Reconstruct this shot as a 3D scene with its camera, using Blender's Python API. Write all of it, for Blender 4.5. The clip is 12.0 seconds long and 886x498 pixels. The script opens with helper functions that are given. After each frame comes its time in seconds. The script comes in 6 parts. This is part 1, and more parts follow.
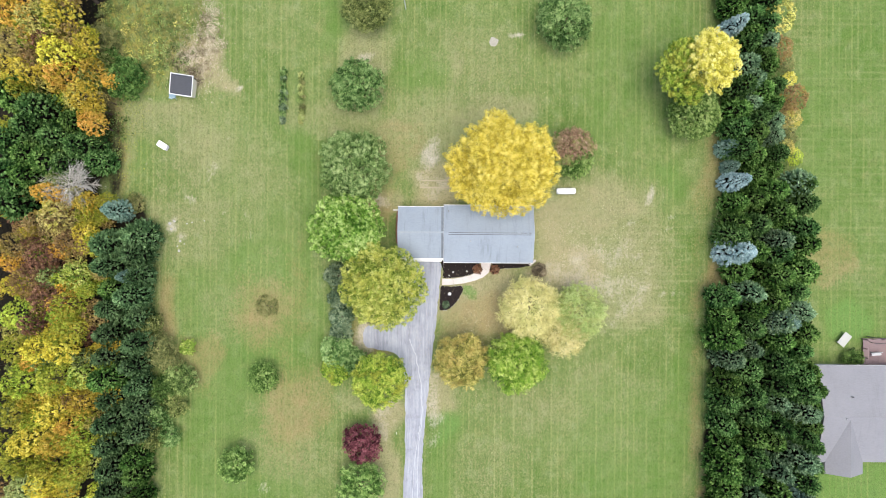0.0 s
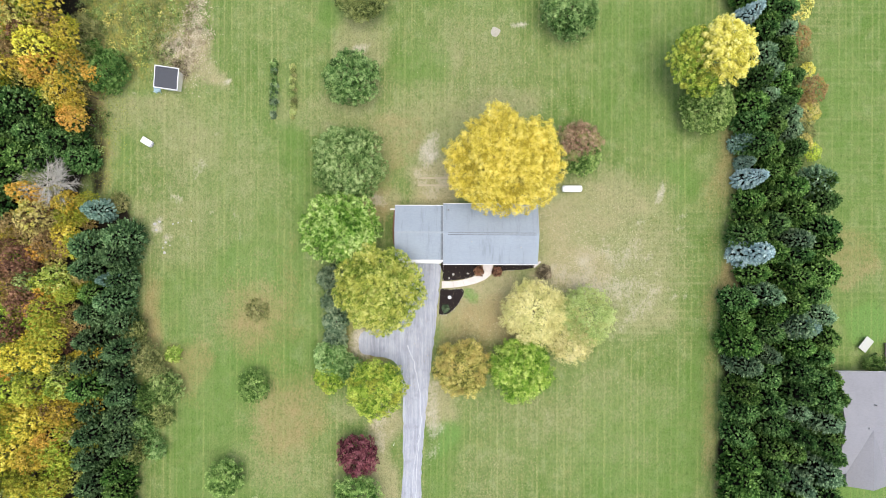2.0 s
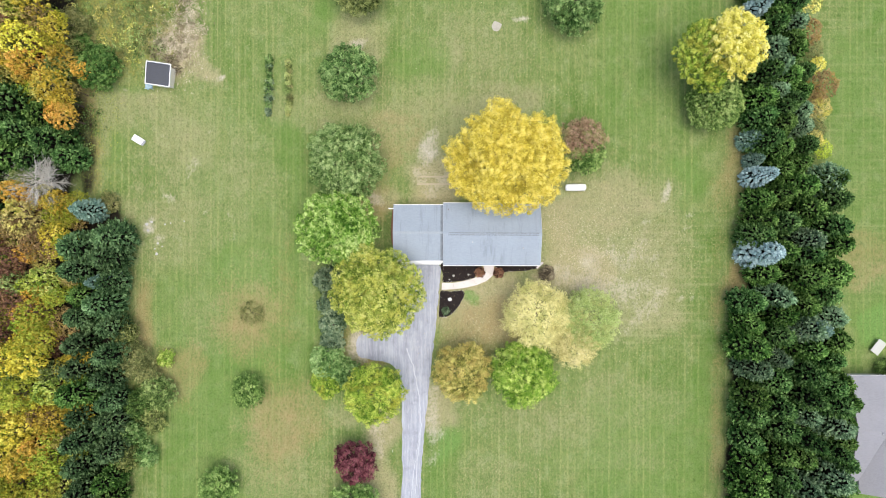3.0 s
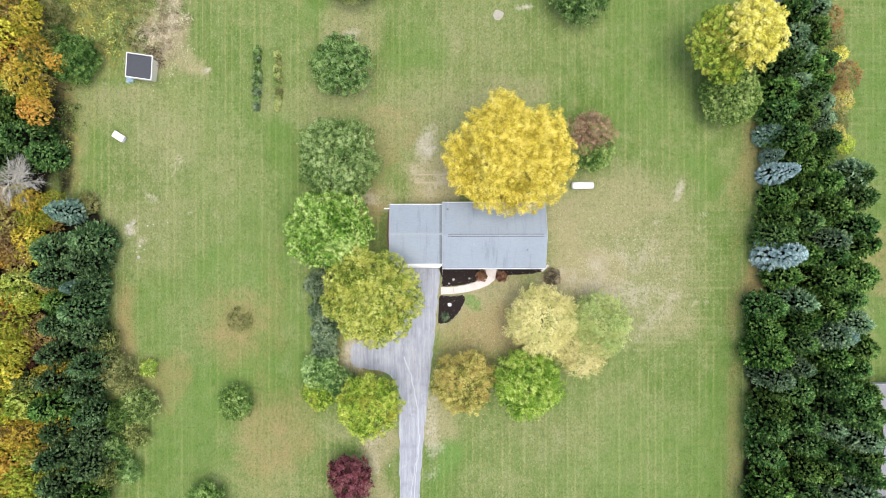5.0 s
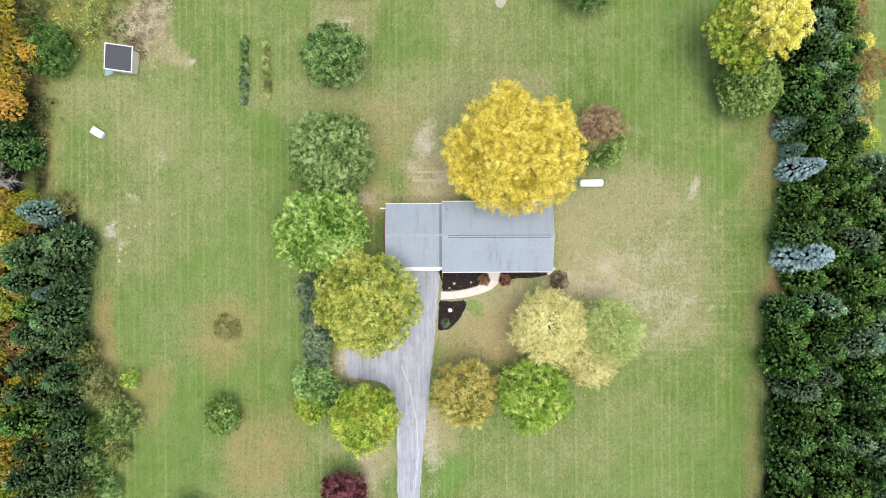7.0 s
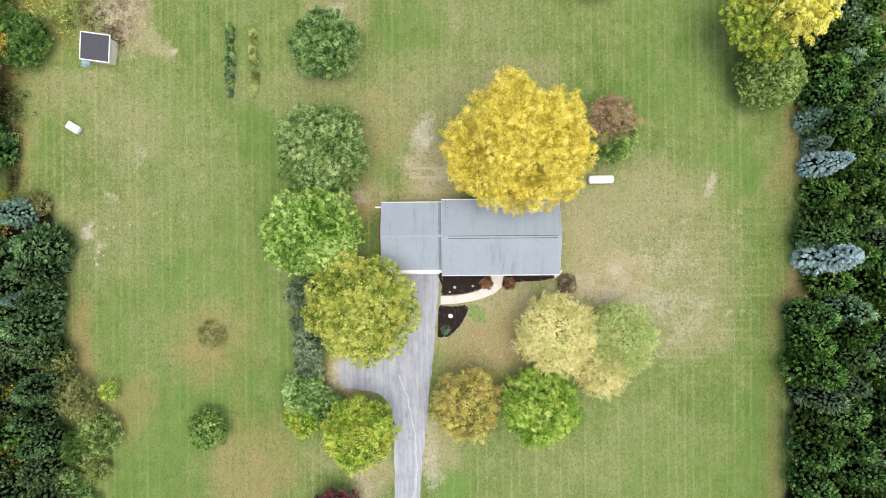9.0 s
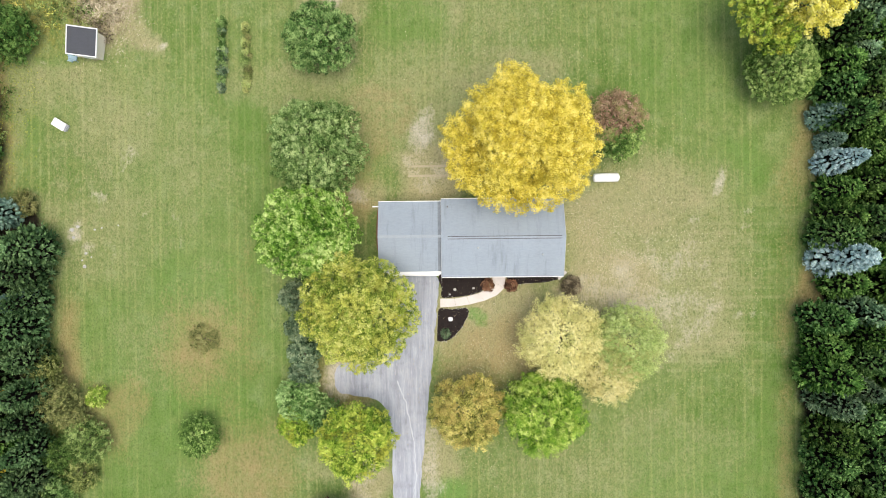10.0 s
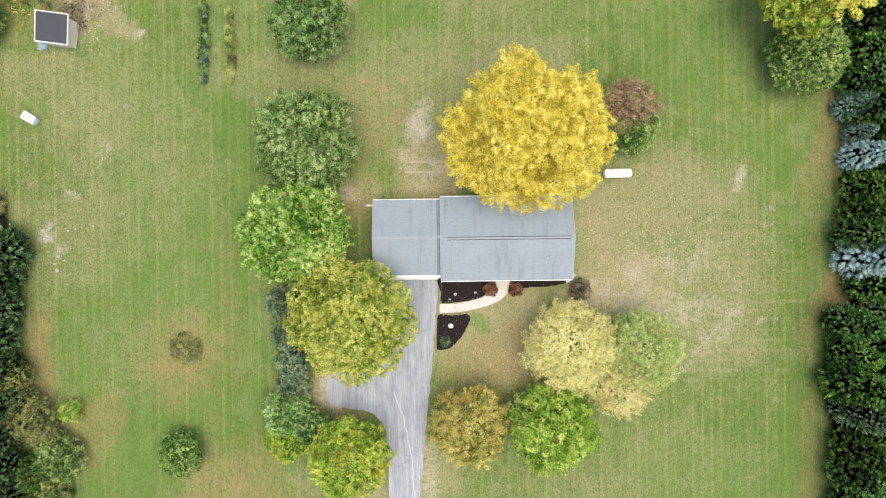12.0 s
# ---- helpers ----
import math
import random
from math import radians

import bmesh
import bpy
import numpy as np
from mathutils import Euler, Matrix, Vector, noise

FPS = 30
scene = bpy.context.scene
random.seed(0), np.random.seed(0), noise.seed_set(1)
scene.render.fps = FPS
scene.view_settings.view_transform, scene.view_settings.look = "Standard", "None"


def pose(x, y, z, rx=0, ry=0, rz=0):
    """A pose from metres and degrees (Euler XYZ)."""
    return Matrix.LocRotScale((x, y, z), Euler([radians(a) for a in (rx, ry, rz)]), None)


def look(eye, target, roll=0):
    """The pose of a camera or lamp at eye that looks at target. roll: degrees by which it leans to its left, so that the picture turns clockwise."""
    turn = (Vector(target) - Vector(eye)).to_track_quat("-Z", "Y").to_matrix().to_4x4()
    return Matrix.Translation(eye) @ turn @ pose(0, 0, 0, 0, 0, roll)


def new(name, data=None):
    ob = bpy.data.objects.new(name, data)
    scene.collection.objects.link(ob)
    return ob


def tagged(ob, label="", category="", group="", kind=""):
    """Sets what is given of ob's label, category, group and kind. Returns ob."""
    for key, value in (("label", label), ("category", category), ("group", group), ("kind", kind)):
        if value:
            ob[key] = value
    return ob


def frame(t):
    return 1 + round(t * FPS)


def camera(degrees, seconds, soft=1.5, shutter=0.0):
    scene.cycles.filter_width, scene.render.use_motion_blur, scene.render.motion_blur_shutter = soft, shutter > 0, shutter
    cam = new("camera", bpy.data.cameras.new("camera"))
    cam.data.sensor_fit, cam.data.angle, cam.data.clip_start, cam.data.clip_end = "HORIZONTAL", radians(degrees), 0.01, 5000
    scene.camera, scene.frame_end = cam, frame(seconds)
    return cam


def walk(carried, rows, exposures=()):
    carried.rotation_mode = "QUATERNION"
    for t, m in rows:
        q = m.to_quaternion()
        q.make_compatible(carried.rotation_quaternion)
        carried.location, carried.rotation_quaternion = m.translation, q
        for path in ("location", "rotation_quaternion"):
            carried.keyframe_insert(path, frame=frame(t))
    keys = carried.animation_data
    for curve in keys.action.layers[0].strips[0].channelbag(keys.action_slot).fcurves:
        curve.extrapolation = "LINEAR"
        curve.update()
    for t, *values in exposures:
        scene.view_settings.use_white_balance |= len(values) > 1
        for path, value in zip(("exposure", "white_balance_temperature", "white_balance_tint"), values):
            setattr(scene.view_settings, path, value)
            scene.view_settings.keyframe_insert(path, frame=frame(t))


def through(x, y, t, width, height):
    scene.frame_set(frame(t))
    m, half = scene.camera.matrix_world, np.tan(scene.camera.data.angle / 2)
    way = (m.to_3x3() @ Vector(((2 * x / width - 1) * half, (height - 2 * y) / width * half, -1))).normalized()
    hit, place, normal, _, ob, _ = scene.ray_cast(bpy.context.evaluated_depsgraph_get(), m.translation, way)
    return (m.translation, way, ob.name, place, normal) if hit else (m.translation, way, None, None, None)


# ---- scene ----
# A drone sinks straight down over a house lot: 94 m to 65 m above the lawn.
cam = camera(72.0, 12.0, 0.95)
ROWS = [
    (0, 0.092, 9.571, 94.416, -0.104, -0.064, 0.358),
    (0.5, 0.123, 9.554, 93.252, -0.082, -0.059, 0.327),
    (1, 0.156, 9.553, 92.073, -0.053, -0.056, 0.291),
    (1.5, 0.187, 9.548, 90.871, -0.031, -0.049, 0.252),
    (2, 0.208, 9.564, 89.651, -0.005, -0.038, 0.21),
    (2.5, 0.222, 9.58, 88.421, 0.015, -0.022, 0.167),
    (3, 0.252, 9.601, 87.166, 0.029, -0.015, 0.125),
    (5, 0.383, 9.803, 82.195, 0.101, 0.005, -0.046),
    (5.5, 0.401, 9.864, 80.978, 0.111, 0.014, -0.1),
    (6, 0.419, 9.931, 79.751, 0.114, 0.02, -0.155),
    (6.5, 0.44, 10.002, 78.503, 0.111, 0.022, -0.203),
    (7, 0.443, 10.074, 77.266, 0.105, 0.037, -0.248),
    (9, 0.525, 10.335, 72.375, 0.05, 0.071, -0.43),
    (9.5, 0.542, 10.415, 71.136, 0.034, 0.074, -0.476),
    (10, 0.56, 10.485, 69.909, 0.006, 0.07, -0.528),
    (10.5, 0.573, 10.562, 68.688, -0.028, 0.059, -0.582),
    (11, 0.576, 10.651, 67.456, -0.066, 0.047, -0.627),
    (11.5, 0.552, 10.742, 66.24, -0.107, 0.043, -0.664),
    (12, 0.566, 10.833, 65.025, -0.149, 0.023, -0.703),
    ]
walk(cam, [(t, pose(x, y, z, tilt, lean, yaw)) for t, x, y, z, tilt, lean, yaw in ROWS],
     [(0.0, 0.68, 6450, 9), (5.0, 0.67, 6500, 9), (8.0, 0.63, 6650, 8), (12.0, 0.58, 6950, 6)])

# ---- sky and sun: an overcast autumn day ----
world = bpy.data.worlds.new("overcast_sky")
scene.world = world
world.use_nodes = True
wn = world.node_tree.nodes
sky = wn.new("ShaderNodeTexSky")
sky.sky_type = "NISHITA"
sky.sun_disc = False
sky.sun_elevation, sky.sun_rotation = radians(87), radians(143)
sky.air_density, sky.dust_density, sky.ozone_density = 1.0, 4.0, 1.0
wn["Background"].inputs["Strength"].default_value = 0.15
world.node_tree.links.new(sky.outputs["Color"], wn["Background"].inputs["Color"])
sun_data = bpy.data.lights.new("sun", "SUN")
sun_data.energy, sun_data.angle, sun_data.color = 1.5, radians(54), (1.0, 0.96, 0.9)
sun = new("sun", sun_data)
sun.matrix_world = look((15, -13, 90), (0, 0, 0))


# ---- materials ----
class Tree:
    """A short way to write node trees."""

    def __init__(self, name):
        self.mat = bpy.data.materials.new(name)
        self.mat.use_nodes = True
        self.t = self.mat.node_tree
        self.t.nodes.clear()
        self.out = self.t.nodes.new("ShaderNodeOutputMaterial")

    def put(self, socket, value):
        if isinstance(value, bpy.types.NodeSocket):
            self.t.links.new(value, socket)
        elif isinstance(value, tuple) and len(value) == 3 and socket.type == "RGBA":
            socket.default_value = (*value, 1)
        else:
            socket.default_value = value

    def node(self, kind, **inputs):
        n = self.t.nodes.new(kind)
        for k, v in inputs.items():
            self.put(n.inputs[k.replace("_", " ")], v)
        return n

    def coords(self, sx=1.0, sy=1.0, sz=1.0, rz=0.0):
        c = self.t.nodes.new("ShaderNodeNewGeometry").outputs["Position"]
        m = self.node("ShaderNodeMapping", Vector=c)
        m.inputs["Scale"].default_value = (sx, sy, sz)
        m.inputs["Rotation"].default_value = (0, 0, rz)
        return m.outputs["Vector"]

    def local(self, sx=1.0, sy=1.0, sz=1.0):
        c = self.t.nodes.new("ShaderNodeTexCoord").outputs["Object"]
        m = self.node("ShaderNodeMapping", Vector=c)
        m.inputs["Scale"].default_value = (sx, sy, sz)
        return m.outputs["Vector"]

    def noise(self, vec, scale, detail=3.0, rough=0.55):
        return self.node("ShaderNodeTexNoise", Vector=vec, Scale=scale, Detail=detail, Roughness=rough).outputs["Fac"]

    def ramp(self, fac, lo, hi, a=0.0, b=1.0):
        n = self.node("ShaderNodeMapRange", Value=fac)
        for k, v in (("From Min", lo), ("From Max", hi), ("To Min", a), ("To Max", b)):
            self.put(n.inputs[k], v)
        return n.outputs["Result"]

    def math(self, op, a, b=0.0):
        n = self.t.nodes.new("ShaderNodeMath")
        n.operation = op
        self.put(n.inputs[0], a)
        self.put(n.inputs[1], b)
        return n.outputs[0]

    def mix(self, fac, a, b, blend="MIX"):
        n = self.t.nodes.new("ShaderNodeMix")
        n.data_type, n.blend_type = "RGBA", blend
        self.put(n.inputs["Factor"], fac)
        for sock, v in ((n.inputs[6], a), (n.inputs[7], b)):
            self.put(sock, v)
        return n.outputs[2]

    def attr(self, name):
        n = self.t.nodes.new("ShaderNodeAttribute")
        n.attribute_name = name
        return n.outputs["Fac"]

    def finish(self, color, rough=0.8, bump=None, strength=0.3, dist=0.05, metal=0.0, spec=0.3, through=0.0):
        p = self.node("ShaderNodeBsdfPrincipled", Roughness=rough, Metallic=metal)
        self.put(p.inputs["Base Color"], color)
        p.inputs["Specular IOR Level"].default_value = spec
        if bump is not None:
            b = self.node("ShaderNodeBump", Height=bump, Strength=strength, Distance=dist)
            self.put(p.inputs["Normal"], b.outputs["Normal"])
        shader = p.outputs[0]
        if through:
            tr = self.t.nodes.new("ShaderNodeBsdfTranslucent")
            self.put(tr.inputs["Color"], color)
            ms = self.t.nodes.new("ShaderNodeMixShader")
            ms.inputs[0].default_value = through
            self.put(ms.inputs[1], shader)
            self.put(ms.inputs[2], tr.outputs[0])
            shader = ms.outputs[0]
        self.put(self.out.inputs["Surface"], shader)
        return self.mat


def leaf_mat(name, dark, mid, light, patch=0.35, rough=0.75, accent=None, through=0.06, vary=0.12, hue=0.006, single=0.28, tuft=0.46):
    """Foliage: every leaf spray has its own shade, and clumps lean to one hue or the other."""
    m = Tree(name)
    geo = m.t.nodes.new("ShaderNodeNewGeometry")
    clump = m.noise(m.coords(), patch, 2.0)
    fine = m.noise(m.coords(), 1.6, 2.0)
    cell = m.node("ShaderNodeTexVoronoi", Vector=m.coords(), Scale=1.9)
    tone = m.node("ShaderNodeSeparateColor", Color=cell.outputs["Color"]).outputs[0]
    f = m.math("ADD", m.math("MULTIPLY", geo.outputs["Random Per Island"], single), m.math("MULTIPLY", m.ramp(clump, 0.3, 0.7), 0.3))
    f = m.math("ADD", m.math("ADD", f, 0.35 - single / 2 - tuft / 2), m.math("MULTIPLY", tone, tuft))
    c = m.mix(m.ramp(f, 0.25, 0.5), dark, mid)
    c = m.mix(m.ramp(f, 0.5, 0.8), c, light)
    if accent:
        c = m.mix(m.ramp(m.noise(m.coords(), 0.5, 3.0, 0.6), 0.5, 0.6, 0.0, 0.75), c, m.mix(geo.outputs["Random Per Island"], tuple(a * 0.6 for a in accent), accent))
    c = m.mix(m.ramp(fine, 0.45, 0.65, 0.0, 0.18), c, dark)
    ob = m.t.nodes.new("ShaderNodeObjectInfo")
    hsv = m.node("ShaderNodeHueSaturation", Color=c)
    m.put(hsv.inputs["Value"], m.ramp(ob.outputs["Random"], 0, 1, 1 - vary, 1 + vary * 1.2))
    m.put(hsv.inputs["Hue"], m.ramp(ob.outputs["Random"], 0, 1, 0.5 - hue, 0.5 + hue))
    return m.finish(hsv.outputs["Color"], rough, spec=0.06, through=through)


def plain(name, color, rough=0.6, grain=0.12, scale=12.0, metal=0.0, spec=0.4, stain=0.15):
    """A painted or coated surface with light grain and broad stains."""
    m = Tree(name)
    g1 = m.noise(m.coords(), scale, 4.0)
    g2 = m.noise(m.coords(), 0.8, 3.0)
    dark = tuple(c * 0.6 for c in color)
    c = m.mix(m.ramp(g1, 0.35, 0.75, 0.0, grain), color, dark)
    c = m.mix(m.ramp(g2, 0.45, 0.75, 0.0, stain), c, dark)
    return m.finish(c, rough, g1, 0.15, 0.01, metal, spec)


def lawn_material():
    m = Tree("lawn")
    p = m.coords()
    big = m.noise(p, 0.06, 5.0, 0.62)
    mid = m.noise(p, 0.4, 6.0, 0.68)
    spot = m.noise(m.coords(1.4, 0.9, 1.0), 1.0, 5.0, 0.7)
    fine = m.noise(m.coords(3.4, 2.0, 1.0), 1.0, 6.0, 0.72)
    grit = m.noise(m.coords(8.0, 5.0, 1.0), 1.0, 4.0, 0.8)
    green, deep, pale, straw, earth = (0.095, 0.17, 0.032), (0.05, 0.114, 0.018), (0.177, 0.23, 0.076), (0.345, 0.3, 0.17), (0.3, 0.225, 0.105)
    c = m.mix(m.ramp(big, 0.36, 0.58, 0.1, 1.0), green, pale)
    c = m.mix(m.ramp(mid, 0.44, 0.62, 0.0, 0.6), c, green)
    c = m.mix(m.ramp(mid, 0.46, 0.32, 0.0, 0.5), c, (0.25, 0.245, 0.1))
    c = m.mix(m.ramp(spot, 0.52, 0.7, 0.0, 0.55), c, deep)
    # thin, pale turf in blotches
    blotch = m.noise(m.coords(0.55, 0.42, 1.0), 1.0, 5.0, 0.72)
    c = m.mix(m.ramp(blotch, 0.5, 0.66, 0.0, 0.6), c, (0.248, 0.29, 0.13))
    c = m.mix(m.ramp(blotch, 0.46, 0.32, 0.0, 0.45), c, (0.06, 0.125, 0.024))
    # mower lines: long streaks along y, and fainter ones along x
    sy = m.noise(m.coords(1.15, 0.012, 1.0), 1.0, 3.0, 0.75)
    sy2 = m.noise(m.coords(2.6, 0.02, 1.0), 1.0, 2.0, 0.7)
    sx = m.noise(m.coords(0.02, 0.9, 1.0), 1.0, 3.0, 0.75)
    zone = m.ramp(m.noise(p, 0.035, 2.0), 0.42, 0.6)
    line = m.math("ADD", m.ramp(sy, 0.5, 0.66, 0.0, 0.62), m.ramp(sy2, 0.55, 0.7, 0.0, 0.5))
    wy = m.t.nodes.new("ShaderNodeTexWave")
    wy.bands_direction = "X"
    m.put(wy.inputs["Vector"], m.coords(1.0, 0.15, 1.0))
    for k, v in (("Scale", 0.32), ("Distortion", 0.5), ("Detail", 2.0), ("Detail Scale", 0.6)):
        wy.inputs[k].default_value = v
    wheel = m.math("MULTIPLY", m.ramp(wy.outputs["Fac"], 0.6, 1.0, 0.0, 0.7), m.ramp(m.noise(m.coords(0.75, 0.03, 1.0), 1.0, 4.0, 0.75), 0.42, 0.62))
    wheel = m.math("MULTIPLY", wheel, m.ramp(fine, 0.35, 0.6, 0.25, 1.0))
    wx = m.t.nodes.new("ShaderNodeTexWave")
    wx.bands_direction = "Y"
    m.put(wx.inputs["Vector"], m.coords(0.15, 1.0, 1.0))
    for k, v in (("Scale", 0.3), ("Distortion", 1.6), ("Detail", 3.0), ("Detail Scale", 0.6)):
        wx.inputs[k].default_value = v
    wheelx = m.math("MULTIPLY", m.ramp(wx.outputs["Fac"], 0.55, 1.0, 0.0, 0.4), m.attr("cross"))
    wheelx = m.math("MULTIPLY", wheelx, m.ramp(m.noise(m.coords(0.05, 0.35, 1.0), 1.0, 4.0, 0.75), 0.42, 0.62))
    c = m.mix(m.math("MULTIPLY", m.math("MULTIPLY", line, m.ramp(zone, 0, 1, 0.9, 0.35)), m.ramp(m.attr("cross"), 0, 1, 1.0, 0.4)), c, (0.21, 0.245, 0.09))
    c = m.mix(m.math("MULTIPLY", m.ramp(sx, 0.52, 0.7, 0.0, 0.4), m.attr("cross")), c, (0.21, 0.24, 0.095))
    c = m.mix(m.math("MULTIPLY", wheel, m.ramp(m.attr("cross"), 0, 1, 1.0, 0.85)), c, (0.29, 0.315, 0.12))
    c = m.mix(wheelx, c, (0.29, 0.3, 0.14))
    c = m.mix(m.ramp(sy, 0.44, 0.3, 0.0, 0.25), c, deep)

    def cover(key, lo, hi, ragged=0.9):
        """The field with an edge broken up by tufts."""
        f = m.math("ADD", m.attr(key), m.math("MULTIPLY", m.math("SUBTRACT", m.math("ADD", m.math("MULTIPLY", fine, 0.5), m.math("MULTIPLY", mid, 0.5)), 0.5), ragged * 2.2))
        return m.math("MULTIPLY", m.ramp(f, lo, hi), m.ramp(m.attr(key), 0.0, 0.25))

    # dry, lush and bare places
    c = m.mix(m.math("MULTIPLY", cover("lush", 0.15, 0.9, 0.6), 0.75), c, (0.113, 0.21, 0.042))
    c = m.mix(m.math("MULTIPLY", cover("dry", 0.2, 1.0), 0.92), c, straw)
    c = m.mix(m.math("MULTIPLY", m.ramp(m.attr("dry"), 0.2, 0.8), m.ramp(grit, 0.5, 0.66, 0.0, 0.4)), c, (0.44, 0.39, 0.24))
    c = m.mix(m.math("MULTIPLY", m.ramp(m.attr("lush"), 0.68, 0.92), m.ramp(fine, 0.36, 0.55, 0.35, 0.85)), c, (0.14, 0.26, 0.065))
    mead = m.math("MULTIPLY", m.attr("meadow"), m.ramp(spot, 0.42, 0.58))
    c = m.mix(mead, c, (0.25, 0.22, 0.055))
    c = m.mix(m.math("MULTIPLY", m.attr("meadow"), m.ramp(fine, 0.5, 0.36)), c, (0.07, 0.1, 0.03))
    c = m.mix(cover("soil", 0.2, 0.95), c, earth)
    c = m.mix(cover("ash", 0.3, 0.95, 1.3), c, (0.5, 0.45, 0.36))
    c = m.mix(m.math("MULTIPLY", m.math("MULTIPLY", wheel, m.attr("lush")), 0.9), c, (0.26, 0.3, 0.1))
    thin = m.ramp(m.attr("lush"), 0.1, 0.6, 1.0, 0.3)
    c = m.mix(m.math("MULTIPLY", m.ramp(fine, 0.53, 0.72, 0.0, 0.58), thin), c, (0.31, 0.305, 0.115))
    c = m.mix(m.ramp(m.noise(m.coords(2.0, 1.3, 1.0), 1.0, 5.0, 0.75), 0.47, 0.33, 0.0, 0.46), c, (0.05, 0.085, 0.02))
    c = m.mix(m.ramp(grit, 0.5, 0.32, 0.0, 0.6), c, (0.04, 0.065, 0.016))
    # single dry blades and clippings
    fleck = m.noise(m.coords(4.6, 3.6, 1.0), 1.0, 2.0, 0.6)
    c = m.mix(m.math("MULTIPLY", m.ramp(fleck, 0.58, 0.7, 0.0, 0.45), m.math("MULTIPLY", thin, m.ramp(mid, 0.4, 0.6, 0.35, 1.0))), c, (0.42, 0.4, 0.2))
    c = m.mix(m.ramp(fleck, 0.4, 0.3, 0.0, 0.5), c, (0.06, 0.085, 0.02))
    # leaf litter taken to near-black: the shade between trees is in the colour
    shaded_floor = m.mix(m.ramp(fine, 0.35, 0.65), (0.008, 0.008, 0.006), (0.03, 0.025, 0.016))
    c = m.mix(cover("shaded_floor", 0.2, 0.7, 0.7), c, shaded_floor)
    h = m.math("ADD", m.math("MULTIPLY", grit, 0.6), fine)
    return m.finish(c, 0.95, h, 0.7, 0.14, spec=0.1)


def asphalt_material():
    m = Tree("old_asphalt")
    p = m.coords()
    streak = m.noise(m.coords(1.6, 0.09, 1.0), 1.0, 6.0, 0.75)
    grit = m.noise(p, 14.0, 4.0, 0.7)
    rub = m.noise(m.coords(4.2, 0.5, 1.0), 1.0, 5.0, 0.75)
    big = m.noise(p, 0.7, 6.0, 0.65)
    c = m.mix(m.ramp(streak, 0.35, 0.65), (0.25, 0.265, 0.3), (0.39, 0.41, 0.455))
    c = m.mix(m.ramp(big, 0.5, 0.68, 0.0, 0.4), c, (0.42, 0.415, 0.42))
    c = m.mix(m.ramp(big, 0.45, 0.33, 0.0, 0.35), c, (0.17, 0.175, 0.19))
    c = m.mix(m.ramp(grit, 0.5, 0.75, 0.0, 0.35), c, (0.13, 0.13, 0.135))
    c = m.mix(m.ramp(rub, 0.54, 0.66, 0.0, 0.45), c, (0.5, 0.52, 0.56))
    c = m.mix(m.ramp(rub, 0.44, 0.34, 0.0, 0.4), c, (0.19, 0.2, 0.225))
    edge = m.noise(p, 2.2, 5.0, 0.7)
    c = m.mix(m.ramp(edge, 0.62, 0.72, 0.0, 0.5), c, (0.36, 0.31, 0.24))
    return m.finish(c, 0.85, grit, 0.4, 0.02)


def shingle_material(name, base, course=0.14, streaks=0.35):
    """Asphalt shingles: fine courses across the slope, tab shades and dark streaks down it."""
    m = Tree(name)
    p = m.coords()
    tab = m.noise(m.coords(2.2, 7.0, 7.0), 1.0, 2.0, 0.5)
    grit = m.noise(p, 22.0, 3.0, 0.7)
    run = m.noise(m.coords(1.5, 0.16, 0.1), 1.0, 5.0, 0.75)
    big = m.noise(p, 0.25, 3.0)
    dark = tuple(c * 0.5 for c in base)
    c = m.mix(m.ramp(tab, 0.35, 0.7, 0.0, 0.5), base, tuple(c * 0.8 for c in base))
    c = m.mix(m.ramp(run, 0.53, 0.7, 0.0, streaks), c, dark)
    c = m.mix(m.ramp(big, 0.4, 0.7, 0.0, 0.3), c, tuple(min(1, c * 1.2) for c in base))
    c = m.mix(m.ramp(grit, 0.45, 0.75, 0.0, 0.25), c, dark)
    w = m.t.nodes.new("ShaderNodeTexWave")
    w.bands_direction, w.wave_profile = "Y", "SAW"
    m.put(w.inputs["Vector"], p)
    w.inputs["Scale"].default_value = 0.314 / course
    h = m.math("ADD", w.outputs["Fac"], m.math("MULTIPLY", grit, 0.4))
    return m.finish(c, 0.62, h, 0.35, 0.012, spec=0.45)


def siding_material(name, color):
    m = Tree(name)
    w = m.t.nodes.new("ShaderNodeTexWave")
    w.bands_direction, w.wave_profile = "Z", "SAW"
    m.put(w.inputs["Vector"], m.coords())
    w.inputs["Scale"].default_value = 0.314 / 0.15
    g1 = m.noise(m.coords(), 2.0, 4.0)
    c = m.mix(m.ramp(g1, 0.4, 0.7, 0.0, 0.3), color, tuple(c * 0.75 for c in color))
    return m.finish(c, 0.6, w.outputs["Fac"], 0.5, 0.015)


def mulch_material():
    m = Tree("black_mulch")
    a = m.noise(m.coords(), 9.0, 5.0, 0.75)
    b = m.noise(m.coords(), 1.2, 3.0)
    c = m.mix(m.ramp(a, 0.35, 0.7), (0.008, 0.007, 0.007), (0.04, 0.03, 0.027))
    c = m.mix(m.ramp(b, 0.55, 0.75, 0.0, 0.4), c, (0.035, 0.02, 0.018))
    return m.finish(c, 0.95, a, 0.9, 0.06, spec=0.1)


def bark_material(name, color):
    m = Tree(name)
    a = m.noise(m.local(6, 6, 1.2), 1.5, 5.0, 0.7)
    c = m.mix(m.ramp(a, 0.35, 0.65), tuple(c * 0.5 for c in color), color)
    return m.finish(c, 0.95, a, 0.8, 0.04, spec=0.08)


